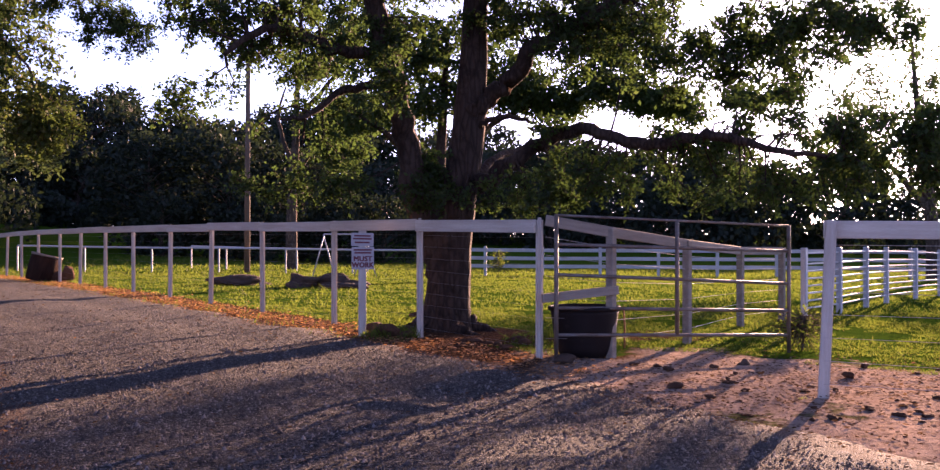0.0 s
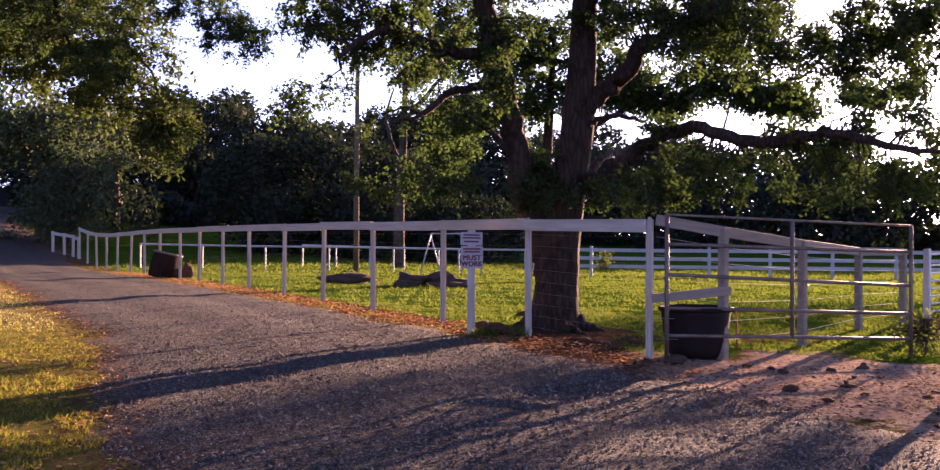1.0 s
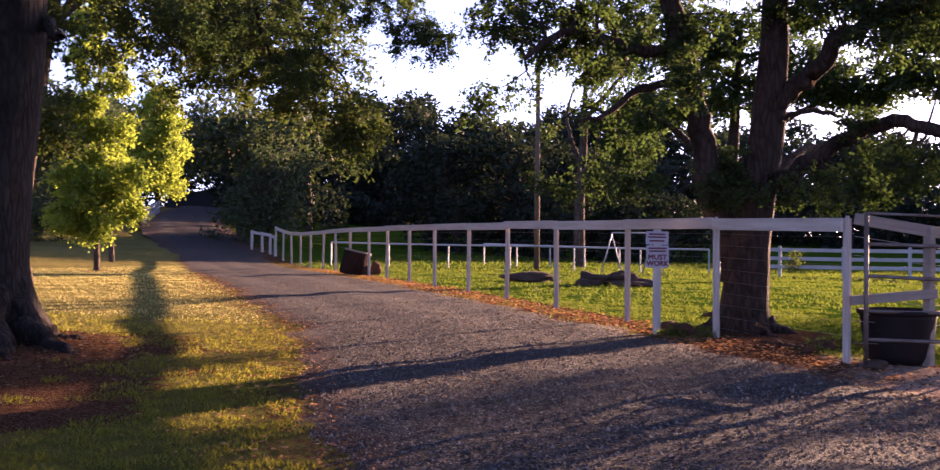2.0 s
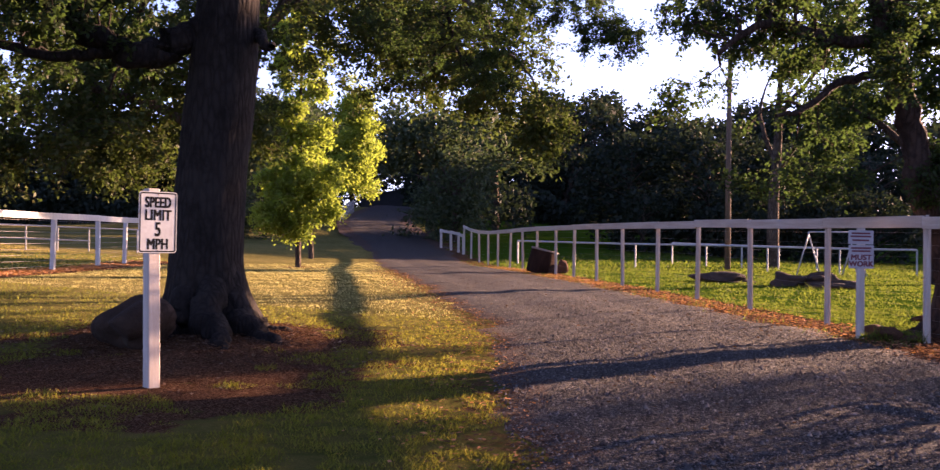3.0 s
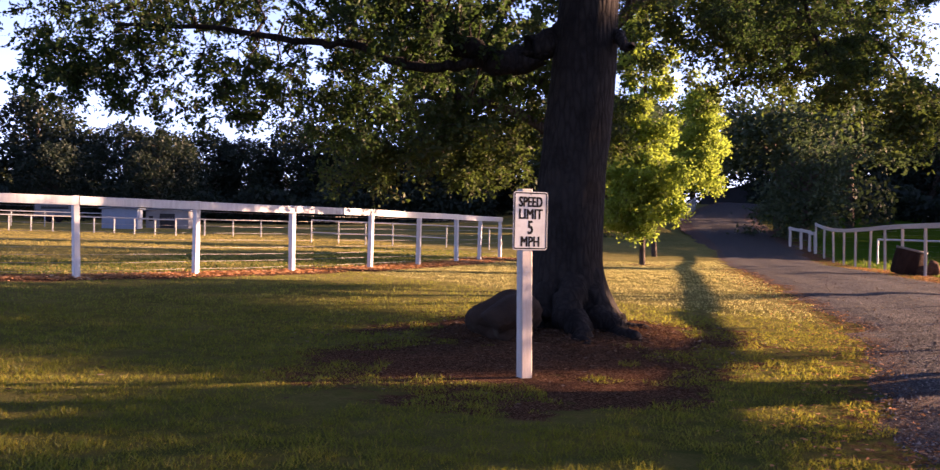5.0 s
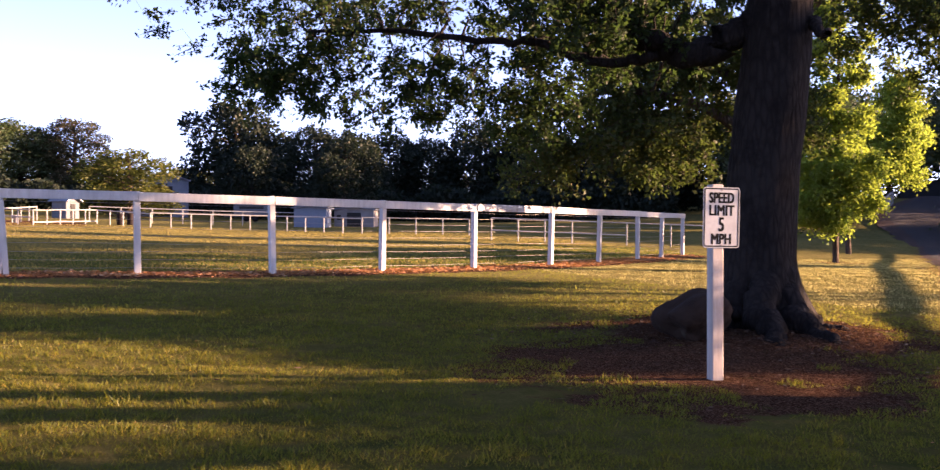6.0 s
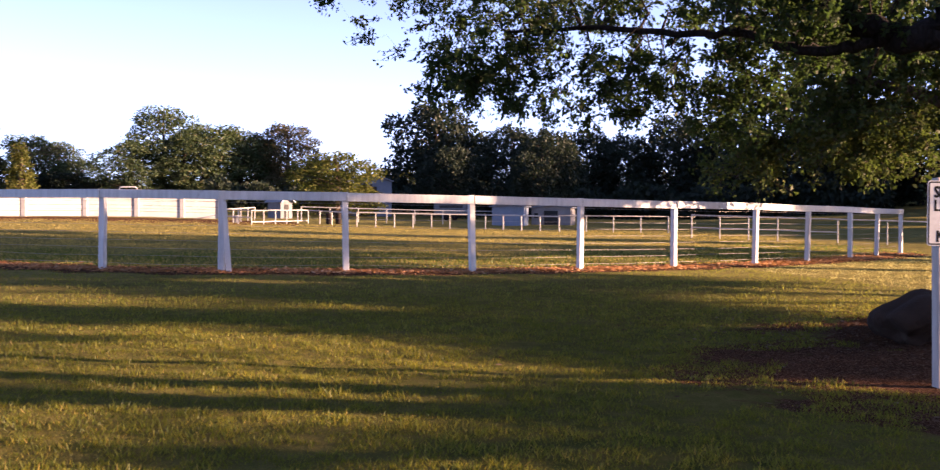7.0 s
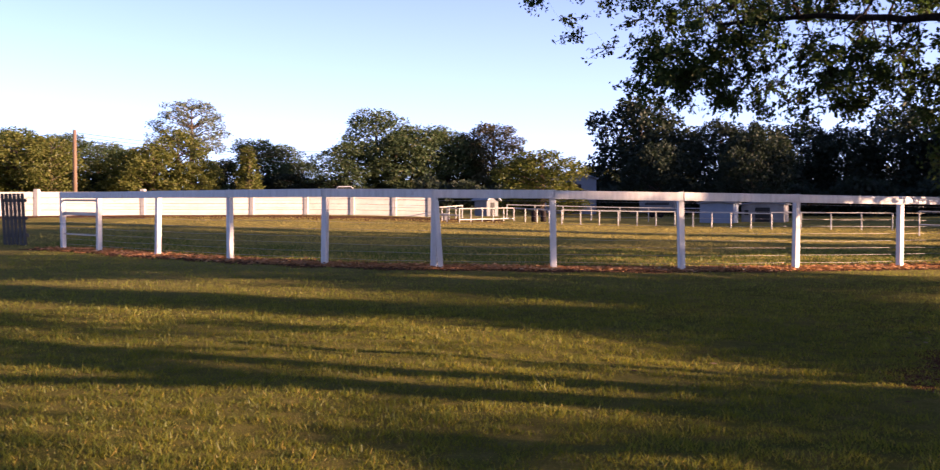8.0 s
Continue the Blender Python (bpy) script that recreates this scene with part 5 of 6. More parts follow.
# ---- the big oak beside the speed sign ----
oak_b = [
    [(-8.18, 7.16, -0.05, .41), (-8.18, 7.16, .2, .40), (-8.18, 7.16, .45, .385), (-8.195, 7.145, .9, .37), (-8.19, 7.15, 1.25, .368), (-8.17, 7.18, 1.87, .366), (-8.13, 7.22, 2.5, .366), (-8.09, 7.26, 3.12, .356),
     (-8.07, 7.29, 3.7, .33), (-8.0, 7.4, 5.2, .25), (-7.9, 7.6, 7.0, .15), (-7.8, 7.8, 9.0, .06)],
    [(-8.1, 7.25, 3.60, .20), (-8.31, 7.02, 3.45, .165), (-8.46, 6.85, 3.28, .15), (-8.6, 6.7, 3.19, .14), (-8.81, 6.46, 3.23, .13), (-9.03, 6.22, 3.45, .12), (-9.16, 6.08, 3.64, .11), (-9.29, 5.93, 3.83, .10), (-9.7, 5.4, 4.3, .08), (-10.5, 4.4, 4.8, .03)],
    [(-8.75, 6.54, 3.22, .08), (-8.99, 6.27, 3.16, .062), (-9.16, 6.08, 3.14, .056), (-9.46, 5.74, 3.17, .05), (-9.8, 5.36, 3.37, .045), (-10.14, 4.98, 3.42, .04), (-11.0, 4.2, 3.6, .03), (-12.0, 3.4, 3.7, .02)],
    [(-7.95, 7.4, 3.35, .08), (-7.8, 7.41, 3.42, .07), (-7.5, 7.3, 3.3, .05), (-7.38, 7.25, 3.24, .04)],
    [(-8.0, 7.4, 5.2, .2), (-8.6, 9.0, 7.0, .16), (-9.8, 11.8, 8.3, .12), (-11.0, 14.6, 8.0, .09), (-11.7, 16.2, 6.8, .06), (-11.5, 16.5, 5.3, .035), (-11.2, 16.7, 4.7, .015)],
    [(-8.1, 7.3, 4.2, .18), (-9.6, 6.6, 4.8, .13), (-11.6, 6.0, 5.2, .10), (-13.8, 5.2, 5.2, .06), (-15.6, 4.6, 4.8, .03)],
    [(-8.1, 7.3, 4.5, .16), (-9.4, 8.4, 5.2, .12), (-11.4, 9.4, 5.4, .09), (-13.4, 10.2, 4.8, .05), (-14.6, 10.6, 3.8, .02)],
    [(-8.0, 7.4, 5.0, .15), (-6.6, 6.2, 6.2, .1), (-5.0, 5.0, 7.0, .04)],
    [(-8.0, 7.4, 5.2, .15), (-9.0, 5.4, 6.4, .1), (-10.5, 3.4, 7.0, .04)],
]
oak_b += [
    [(-8.05, 7.02, 0.85, .17), (-7.70, 6.76, 0.42, .16), (-7.30, 6.50, 0.25, .10), (-6.98, 6.34, 0.19, .05), (-6.7, 6.2, 0.10, .03)],
    [(-8.02, 7.20, 0.90, .17), (-7.64, 7.14, 0.42, .15), (-7.24, 7.06, 0.26, .09), (-6.85, 6.95, 0.18, .04)],
    [(-8.14, 6.98, 0.80, .17), (-8.03, 6.56, 0.38, .14), (-7.90, 6.22, 0.24, .08), (-7.8, 5.95, 0.16, .04)],
    [(-7.98, 7.38, 0.46, .15), (-7.80, 7.56, 0.30, .11), (-7.60, 7.74, 0.22, .07), (-7.38, 7.92, 0.17, .045), (-7.1, 8.1, 0.08, .03)]]
oak_b_lobes = [
    (-10.2, 3.2, 4.5, 1.8, 1.6, 1.0, .75), (-12.2, 3.6, 3.9, 1.5, 1.6, 0.9, .95), (-11.8, 5.2, 4.0, 1.6, 1.5, 1.0, .8), (-13.6, 2.6, 4.6, 1.6, 1.4, 1.0, .8), (-15.2, 4.6, 4.9, 1.6, 1.6, 1.0, .6),
    (-12.6, 3.2, 3.2, 1.0, 1.0, 0.5, .6), (-10.8, 6.4, 3.6, 1.4, 1.2, 0.9, 1.0), (-9.4, 5.2, 4.2, 1.2, 1.2, 0.9, .8), (-11.7, 4.5, 3.0, 1.5, 1.3, .45, .75), (-12.1, 6.3, 2.9, 1.3, 1.3, .5, .8), (-9.2, 6.1, 3.9, 1.2, 1.0, 0.8, .5), (-10.2, 7.6, 3.7, 1.2, 1.1, 0.8, .5), (-12.4, 8.2, 4.4, 1.8, 1.6, 1.2, .5), (-9.0, 4.4, 5.4, 2.2, 2.2, 1.2, .7),
    (-12.5, 5.0, 6.4, 2.8, 2.6, 1.4, .9), (-9.0, 8.2, 6.4, 2.6, 2.6, 1.5, 1.1), (-8.0, 7.4, 8.6, 2.6, 2.6, 1.4, 1.0), (-9.6, 12.2, 7.0, 2.0, 2.2, 1.0, .7),
    (-11.0, 16.6, 5.9, 1.2, 1.2, 1.0, 1.0), (-9.4, 17.2, 6.2, 1.3, 0.9, 0.9, 1.2), (-8.6, 17.6, 5.4, .8, .7, .7, .8), (-10.9, 16.8, 4.7, .8, .7, .5, .5), (-12.4, 15.9, 5.4, 1.2, 1.2, 1.0, .6), (-8.6, 5.2, 3.6, .8, .8, .5, .5),
    # unseen lobes added overhead, above the view, to block sky and darken the lawn
    (-5.4, 4.6, 7.2, 2.4, 2.4, 1.2, 1.6), (-7.0, 1.4, 7.0, 2.6, 2.4, 1.2, 1.6), (-10.2, 0.8, 7.2, 2.4, 2.4, 1.2, 1.2), (-4.6, 1.6, 7.4, 2.0, 2.0, 1.0, 1.0), (-12.6, 1.0, 7.8, 2.6, 2.4, 1.2, 1.4), (-9.2, 3.2, 8.4, 2.4, 2.4, 1.2, 1.2), (-6.4, 3.0, 8.6, 2.6, 2.4, 1.0, 1.4),
]
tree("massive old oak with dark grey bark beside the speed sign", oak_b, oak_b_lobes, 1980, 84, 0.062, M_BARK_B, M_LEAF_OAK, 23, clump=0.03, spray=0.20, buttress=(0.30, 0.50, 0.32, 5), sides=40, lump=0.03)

# ---- the oak farther back on the lawn, its branches over the lane ----
oak_d = [
    [(-17.3, 15.7, 0.1, .36), (-17.3, 15.7, 1.4, .3), (-17.2, 15.9, 3.2, .27), (-17.0, 16.2, 5.5, .2), (-16.6, 16.6, 8.5, .08)],
    [(-17.0, 16.2, 5.6, .12), (-16.2, 17.0, 7.2, .10), (-15.4, 18.2, 7.6, .085), (-13.1, 19.3, 6.9, .07), (-12.4, 19.5, 5.9, .05), (-11.7, 19.7, 5.2, .03), (-11.2, 19.9, 4.3, .012)],
    [(-17.2, 15.9, 3.0, .15), (-18.2, 14.4, 4.2, .11), (-19.2, 12.6, 4.4, .07), (-19.8, 11.4, 3.6, .03)],
    [(-16.9, 16.3, 6.0, .12), (-17.4, 18.6, 7.4, .09), (-17.9, 21.2, 8.0, .06), (-18.4, 23.6, 8.4, .02)],
    [(-17.1, 16.0, 4.0, .14), (-19.0, 15.7, 5.2, .11), (-21.2, 15.6, 5.9, .08), (-23.6, 16.2, 6.4, .03)],
]
oak_d_lobes = [
    (-19.4, 14.6, 3.6, 1.8, 1.6, 1.2, 1.4), (-18.6, 14.8, 5.0, 1.8, 1.6, 1.3, 1.2), (-15.2, 18.2, 6.4, 1.4, 1.4, 1.0, .4),
    (-14.2, 19.6, 5.6, 1.9, 1.6, 1.3, 1.4), (-12.2, 19.6, 5.0, 1.4, 1.2, 1.2, 1.0), (-11.3, 19.8, 3.9, .8, .8, .7, .5), (-13.6, 20.8, 6.8, 2.4, 2.0, 1.3, 1.2), (-16.2, 20.0, 6.4, 2.4, 2.2, 1.8, 2.0),
    (-19.4, 12.2, 4.0, 1.7, 1.7, 1.3, 1.1), (-20.2, 11.6, 2.9, 1.2, 1.2, .8, .6), (-18.4, 13.6, 5.4, 2.4, 2.2, 1.6, 1.4), (-16.6, 14.8, 6.4, 2.6, 2.4, 1.8, 1.4), (-17.8, 13.0, 3.2, 1.2, 1.2, 0.8, .6), (-16.6, 17.0, 8.2, 3.0, 3.0, 1.5, 1.6),
    (-15.4, 14.6, 3.6, 0.9, 0.9, 0.9, .5), (-21.0, 15.4, 5.9, 1.9, 1.7, 1.2, .8), (-23.2, 16.2, 6.3, 1.8, 1.6, 1.2, .7),
    (-18.4, 23.4, 8.4, 2.3, 2.0, 1.4, 1.2), (-17.4, 22.4, 6.9, 1.8, 1.7, 1.1, .8),
]
tree("spreading oak with olive leaves on the lawn", oak_d, oak_d_lobes, 1030, 84, 0.12, M_BARK_C, M_LEAF_DRY, 31, clump=0.07, flare=0.3, spray=0.42)

oak_e = [
    [(-4.3, 29.5, -0.1, .25), (-4.3, 29.5, 2.0, .2), (-4.2, 29.7, 4.5, .15), (-4.0, 29.8, 8.0, .05)],
    [(-4.3, 29.5, 2.6, .14), (-5.4, 29.0, 4.2, .10), (-6.4, 28.4, 5.0, .05)], [(-4.3, 29.5, 3.0, .12), (-2.8, 29.6, 4.8, .08), (-0.4, 29.8, 5.7, .05), (3.0, 29.6, 5.8, .02)]]
oak_e_lobes = [(0.8, 29.6, 7.2, 0.8, 1.2, 1.3, 1.1), (-5.2, 29.2, 7.0, 2.0, 2.0, 1.1, 1.0), (-3.4, 29.6, 6.8, 2.0, 2.0, 1.1, 1.0), (-4.6, 29.4, 5.4, 1.8, 1.6, 0.6, .7), (-6.6, 28.4, 5.0, 1.3, 1.3, .7, .5), (-1.8, 29.8, 6.2, 1.5, 1.6, 0.7, .9),
               (-2.2, 29.5, 5.65, 1.5, 1.4, 0.40, .8), (-0.6, 29.8, 5.5, 0.9, 1.2, 0.42, .4), (0.6, 29.4, 5.85, 1.2, 1.4, 0.45, .8), (2.1, 29.7, 5.5, 1.0, 1.4, 0.40, .6), (3.2, 29.6, 5.25, 0.6, 1.0, 0.35, .25), (4.7, 29.5, 5.55, 0.7, 1.2, 0.30, .3), (5.9, 29.6, 5.75, 0.6, 1.0, 0.35, .25)]
tree("dark pasture oak standing behind the two-stemmed oak", oak_e, oak_e_lobes, 620, 70, 0.14, M_BARK_A, M_LEAF_OAK, 37, clump=0.07, spray=0.32)

oak_f = [
    [(12.5, 37.0, -0.2, .28), (12.4, 37.0, 2.2, .22), (12.0, 36.8, 4.6, .16), (11.6, 36.6, 8.4, .05)],
    [(12.4, 37.0, 2.4, .13), (10.6, 36.4, 4.2, .08), (8.6, 35.8, 5.0, .03)], [(12.3, 37.0, 2.8, .13), (14.4, 36.6, 4.6, .08), (16.4, 36.4, 5.2, .03)]]
oak_f_lobes = [(9.0, 36.0, 5.0, 1.8, 1.6, 1.4, 1), (10.8, 36.2, 6.6, 2.0, 2.0, 1.5, 1.2), (13.0, 36.8, 7.2, 2.2, 2.0, 1.5, 1.2), (15.4, 36.6, 5.6, 2.0, 1.8, 1.4, 1), (11.6, 36.0, 4.0, 2.6, 1.6, .8, .8), (17.6, 36.4, 4.6, 1.6, 1.6, 1.1, .7)]
tree("airy backlit oak standing in the pasture", oak_f, oak_f_lobes, 130, 70, 0.14, M_BARK_C, M_LEAF_DRY, 39, clump=0.08, spray=0.5)

oak_h = [
    [(-13.6, 45.5, -0.2, .30), (-13.6, 45.5, 3.0, .24), (-13.4, 45.4, 6.0, .18), (-13.2, 45.2, 11.0, .05)],
    [(-13.6, 45.5, 5.0, .12), (-14.2, 45.3, 7.0, .08), (-13.8, 45.2, 8.6, .04)], [(-13.5, 45.4, 4.4, .14), (-12.0, 45.0, 6.2, .10), (-9.8, 44.6, 7.2, .04)],
    [(-13.3, 45.3, 7.0, .12), (-11.4, 45.0, 9.0, .08), (-9.6, 44.8, 10.2, .03)]]
oak_h_lobes = [(-11.6, 45.0, 7.2, 1.7, 1.8, 1.2, 1.0), (-12.4, 45.2, 9.6, 1.5, 1.8, 1.2, .8), (-9.8, 44.6, 7.6, 1.6, 1.6, 1.1, .7),
               (-10.2, 44.8, 10.0, 2.0, 1.8, 1.3, .9), (-11.6, 45.2, 11.8, 2.2, 2.0, 1.2, 1.0), (-11.0, 44.8, 5.6, 1.4, 1.3, .7, .5)]
tree("tall oak standing at the back of the pasture", oak_h, oak_h_lobes, 260, 70, 0.19, M_BARK_C, M_LEAF_OAK, 43, clump=0.10, spray=0.55)

# ---- two young maples beside the lane ----
def young_tree(x, y, label, trunk_h, tiers, seed, n, shift=(0, 0)):
    """A slim trunk under a crown heaped from leafy bunches; tiers: (height, radius) of the crown."""
    z = g(x, y)
    r0 = random.Random(seed)
    top = tiers[-1][0]
    sx, sy = shift
    limbs = [[(x, y, z - 0.1, .11), (x, y, z + trunk_h, .09), (x + sx * .6 + .04, y + sy * .6, z + top * .5, .06), (x + sx, y + sy + .05, z + top * .97, .015)]]
    lobes = []
    for h, r in tiers:
        for k in range(5):
            a, f = r0.uniform(0, 6.28), r0.uniform(0.25, 0.80)
            q = r * r0.uniform(0.38, 0.62)
            lobes.append((x + sx + math.cos(a) * r * f, y + sy + math.sin(a) * r * f, z + h + r0.uniform(-0.25, 0.25), q, q, q * 0.72, q * q))
    return tree(label, limbs, lobes, n, 62, 0.125, M_BARK_C, M_LEAF_YOUNG, seed, clump=0.09, spray=0.2, sides=10, group="young maples", bias=0.4)


young_tree(-23.28, 24.4, "young maple with bright yellow-green leaves and a slim trunk", 1.0,
           [(1.35, 1.0), (1.75, 1.45), (2.3, 1.5), (2.9, 1.3), (3.6, 1.0), (4.4, 1.0), (5.2, 1.0), (6.1, .95), (7.0, 1.0), (8.0, 1.0), (9.0, .95), (10.0, .8), (11.0, .5)], 41, 660)
young_tree(-27.5, 29.6, "young maple with bright green leaves and a slim trunk", 2.2,
           [(3.2, .9), (3.8, 1.25), (4.5, 1.25), (5.2, 1.1), (5.9, .95), (6.6, .7), (7.2, .4)], 42, 330, (1.25, 1.15))

# ---- background trees ----
def plant(model, spots, group):
    """The first spot takes the model itself, the others copies of it: (x, y, scale, turn)."""
    for n, (x, y, s, a) in enumerate(spots):
        m = pose(x, y, g(x, y) - 0.1, 0, 0, a)
        tagged(model, group=group)
        if n == 0:
            model.matrix_basis = m
        else:
            copy_thing(model, m @ Matrix.Scale(s, 4))


# the dark crowns below carry their shade in the leaf colour
dark_round = clumped_tree("broad-crowned green woodland oak, leaves darkened for shade", 9.5, 4.6, 0.10, 52, 85, 0.40, 1.15, M_LEAF_SHADE, 51)
dark_tall = clumped_tree("tall green woodland tree, leaves darkened for shade", 11.0, 3.8, 0.12, 52, 78, 0.40, 1.05, M_LEAF_SHADE, 52)
dark_bush = clumped_tree("low-branched green thicket tree, leaves darkened for shade", 6.0, 3.6, 0.03, 34, 90, 0.39, 1.0, M_LEAF_SHADE, 53)
row_oak = clumped_tree("green oak in the row beyond the paddock, leaves darkened for shade", 9.5, 4.4, 0.06, 64, 135, 0.36, 1.15, M_LEAF_SHADE, 73)
hill_oak = far_tree("high", 58, "grey-green oak on the hillside beside the lane", 9.5, 4.4, M_LEAF_HILL, targets=190, per=24, leaf=0.33)
hill_bush = far_tree("bush", 59, "grey-green bushy tree at the end of the lane fence", 6.0, 3.4, M_LEAF_HILL, targets=190, per=32, leaf=0.23)
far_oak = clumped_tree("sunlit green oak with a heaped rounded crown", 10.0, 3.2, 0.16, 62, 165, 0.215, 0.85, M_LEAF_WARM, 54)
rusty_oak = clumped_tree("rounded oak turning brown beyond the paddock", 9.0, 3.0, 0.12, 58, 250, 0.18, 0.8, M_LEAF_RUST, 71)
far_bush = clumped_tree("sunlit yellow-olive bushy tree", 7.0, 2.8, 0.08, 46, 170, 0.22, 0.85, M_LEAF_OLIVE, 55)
far_dark = clumped_tree("dark green bushy tree, its shade put into the leaf colour", 6.5, 2.4, 0.08, 34, 170, 0.24, 0.8, M_LEAF_SHADE, 72)
pine = clumped_tree("tall airy grey-green pine", 12.5, 3.3, 0.52, 64, 95, 0.19, 0.62, M_LEAF_PINE, 56)
cypress = clumped_tree("narrow pale olive conifer", 7.0, 1.3, 0.06, 44, 120, 0.19, 0.5, M_LEAF_OLIVE, 57, "cone")

rr = random.Random(3)


def polar(az, d):
    return d * math.sin(radians(az)), d * math.cos(radians(az))


# wood behind the pasture, thinning out and lower towards the low sun
wood_a, wood_b, wood_c = [], [], []
for az in np.arange(-33, 9, 3.1):
    wood_a.append((*polar(az + rr.uniform(-1, 1), rr.uniform(104, 114)), rr.uniform(1.15, 1.5) - 0.006 * max(0, az + 12), rr.uniform(0, 360)))
for az in np.arange(-34, 2, 4.2):
    wood_b.append((*polar(az + rr.uniform(-1, 1), rr.uniform(116, 128)), rr.uniform(1.2, 1.55) - 0.016 * max(0, az + 12), rr.uniform(0, 360)))
for az in np.arange(-35, 34, 3.3):
    wood_c.append((*polar(az + rr.uniform(-1, 1), rr.uniform(92, 100)), rr.uniform(0.95, 1.7), rr.uniform(0, 360)))
# hillside wood on both sides of the lane
hill, hill_low = [], []
for x, y, s in ((-33.6, 46.2, 1.15), (-36, 57, 1.1), (-48, 72, 1.2), (-57, 61, 1.2), (-54, 54, 1.1), (-49, 47.5, 1.1), (-45, 41, 1.0), (-56, 84, 1.3), (-70, 74, 1.3), (-62, 86, 1.4), (-74, 90, 1.4), (-82, 86, 1.4), (-68, 98, 1.5), (-84, 98, 1.5), (-78, 104, 1.6), (-71, 107, 1.6)):
    hill.append((x, y, s, rr.uniform(0, 360)))
for x, y, s in ((-31.0, 45.0, .55), (-41, 40, .7), (-47, 43, .9), (-51.5, 49, .9), (-38, 35, .55), (-57, 55, 1.0)):
    hill_low.append((x, y, s, rr.uniform(0, 360)))
# near wood behind the end of the pasture
for x, y, s in ((-25.5, 56, .8), (-21.5, 58, .85), (-17.5, 61, .8), (-24, 64, 1.0)):
    wood_a.append((x, y, s, rr.uniform(0, 360)))
for x, y, s in ((-23.6, 53.5, .65), (-19.6, 56, .7), (-15.5, 60, .7), (-13, 64, .8)):
    wood_c.append((x, y, s, rr.uniform(0, 360)))
# dark row beyond the paddock
row = [(*polar(az + rr.uniform(-0.6, 0.6), rr.uniform(72, 82)), rr.uniform(0.66, 0.90), rr.uniform(0, 360)) for az in np.arange(-77.5, -48, 2.3)]
row += [(-62.4, 15.4, 0.52, 40.0), (-60.6, 21.0, 0.60, 130.0)]
plant(hill_oak, hill, "hillside oaks")
plant(hill_bush, hill_low, "hillside bushy trees")
plant(dark_round, wood_a, "woodland trees")
plant(dark_tall, wood_b, "tall woodland trees")
plant(dark_bush, wood_c, "thicket trees")
plant(row_oak, row, "dark paddock oaks")


def grow(model, height, radius, spots, group):
    """The model set out at (x, y, level of its top, half its width)."""
    for n, (x, y, top, r) in enumerate(spots):
        z = g(x, y) - 0.1
        m = pose(x, y, z, 0, 0, n * 67) @ Matrix.Diagonal((1.22 * r / radius, 1.22 * r / radius, (top - z) / height, 1))
        tagged(model, group=group)
        if n == 0:
            model.matrix_basis = m
        else:
            copy_thing(model, m)


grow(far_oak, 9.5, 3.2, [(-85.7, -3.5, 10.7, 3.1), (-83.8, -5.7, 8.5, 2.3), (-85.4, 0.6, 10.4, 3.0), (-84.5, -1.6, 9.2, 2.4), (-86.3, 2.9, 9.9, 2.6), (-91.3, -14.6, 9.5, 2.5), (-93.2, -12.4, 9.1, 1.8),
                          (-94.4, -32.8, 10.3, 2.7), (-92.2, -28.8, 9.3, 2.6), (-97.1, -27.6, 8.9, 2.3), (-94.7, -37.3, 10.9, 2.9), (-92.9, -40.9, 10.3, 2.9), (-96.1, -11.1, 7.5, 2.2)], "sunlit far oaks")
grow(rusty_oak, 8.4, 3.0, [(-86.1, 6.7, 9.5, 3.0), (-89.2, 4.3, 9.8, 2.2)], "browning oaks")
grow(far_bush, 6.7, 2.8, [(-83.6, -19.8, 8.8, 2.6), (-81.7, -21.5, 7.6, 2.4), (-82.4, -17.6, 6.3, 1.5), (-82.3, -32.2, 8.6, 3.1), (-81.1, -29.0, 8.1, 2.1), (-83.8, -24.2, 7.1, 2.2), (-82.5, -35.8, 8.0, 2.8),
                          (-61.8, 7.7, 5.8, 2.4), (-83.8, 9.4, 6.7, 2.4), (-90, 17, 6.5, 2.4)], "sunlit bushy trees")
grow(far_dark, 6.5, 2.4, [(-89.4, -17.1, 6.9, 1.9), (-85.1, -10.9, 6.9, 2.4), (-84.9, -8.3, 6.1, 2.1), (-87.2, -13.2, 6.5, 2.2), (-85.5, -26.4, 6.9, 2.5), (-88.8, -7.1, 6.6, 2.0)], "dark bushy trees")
grow(pine, 12.5, 3.3, [(-101.9, -22.7, 13.7, 3.5)], "pines")
grow(cypress, 7.0, 1.3, [(-81.2, -13.6, 7.5, 1.5)], "conifers")

def undergrowth(a0, a1, d0, d1, tall, n, seed, leaves=None):
    """Low brush along the foot of the woods."""
    r = np.random.default_rng(seed)
    az, d = np.radians(r.uniform(a0, a1, n)), r.uniform(d0, d1, n)
    x, y = d * np.sin(az), d * np.cos(az)
    top = tall * (0.75 + 0.35 * wave(az * 40, d * 0.2, seed))
    pts = np.stack([x, y, G(x, y) + r.uniform(0, 1, n) ** 0.8 * top], -1)
    me = leaf_cloud("undergrowth", pts, 0.55 if d0 > 80 else 0.4, r)
    return tagged(link("undergrowth", me, leaves or M_LEAF_SHADE), "brush along the foot of the woods", "undergrowth", kind="stuff")


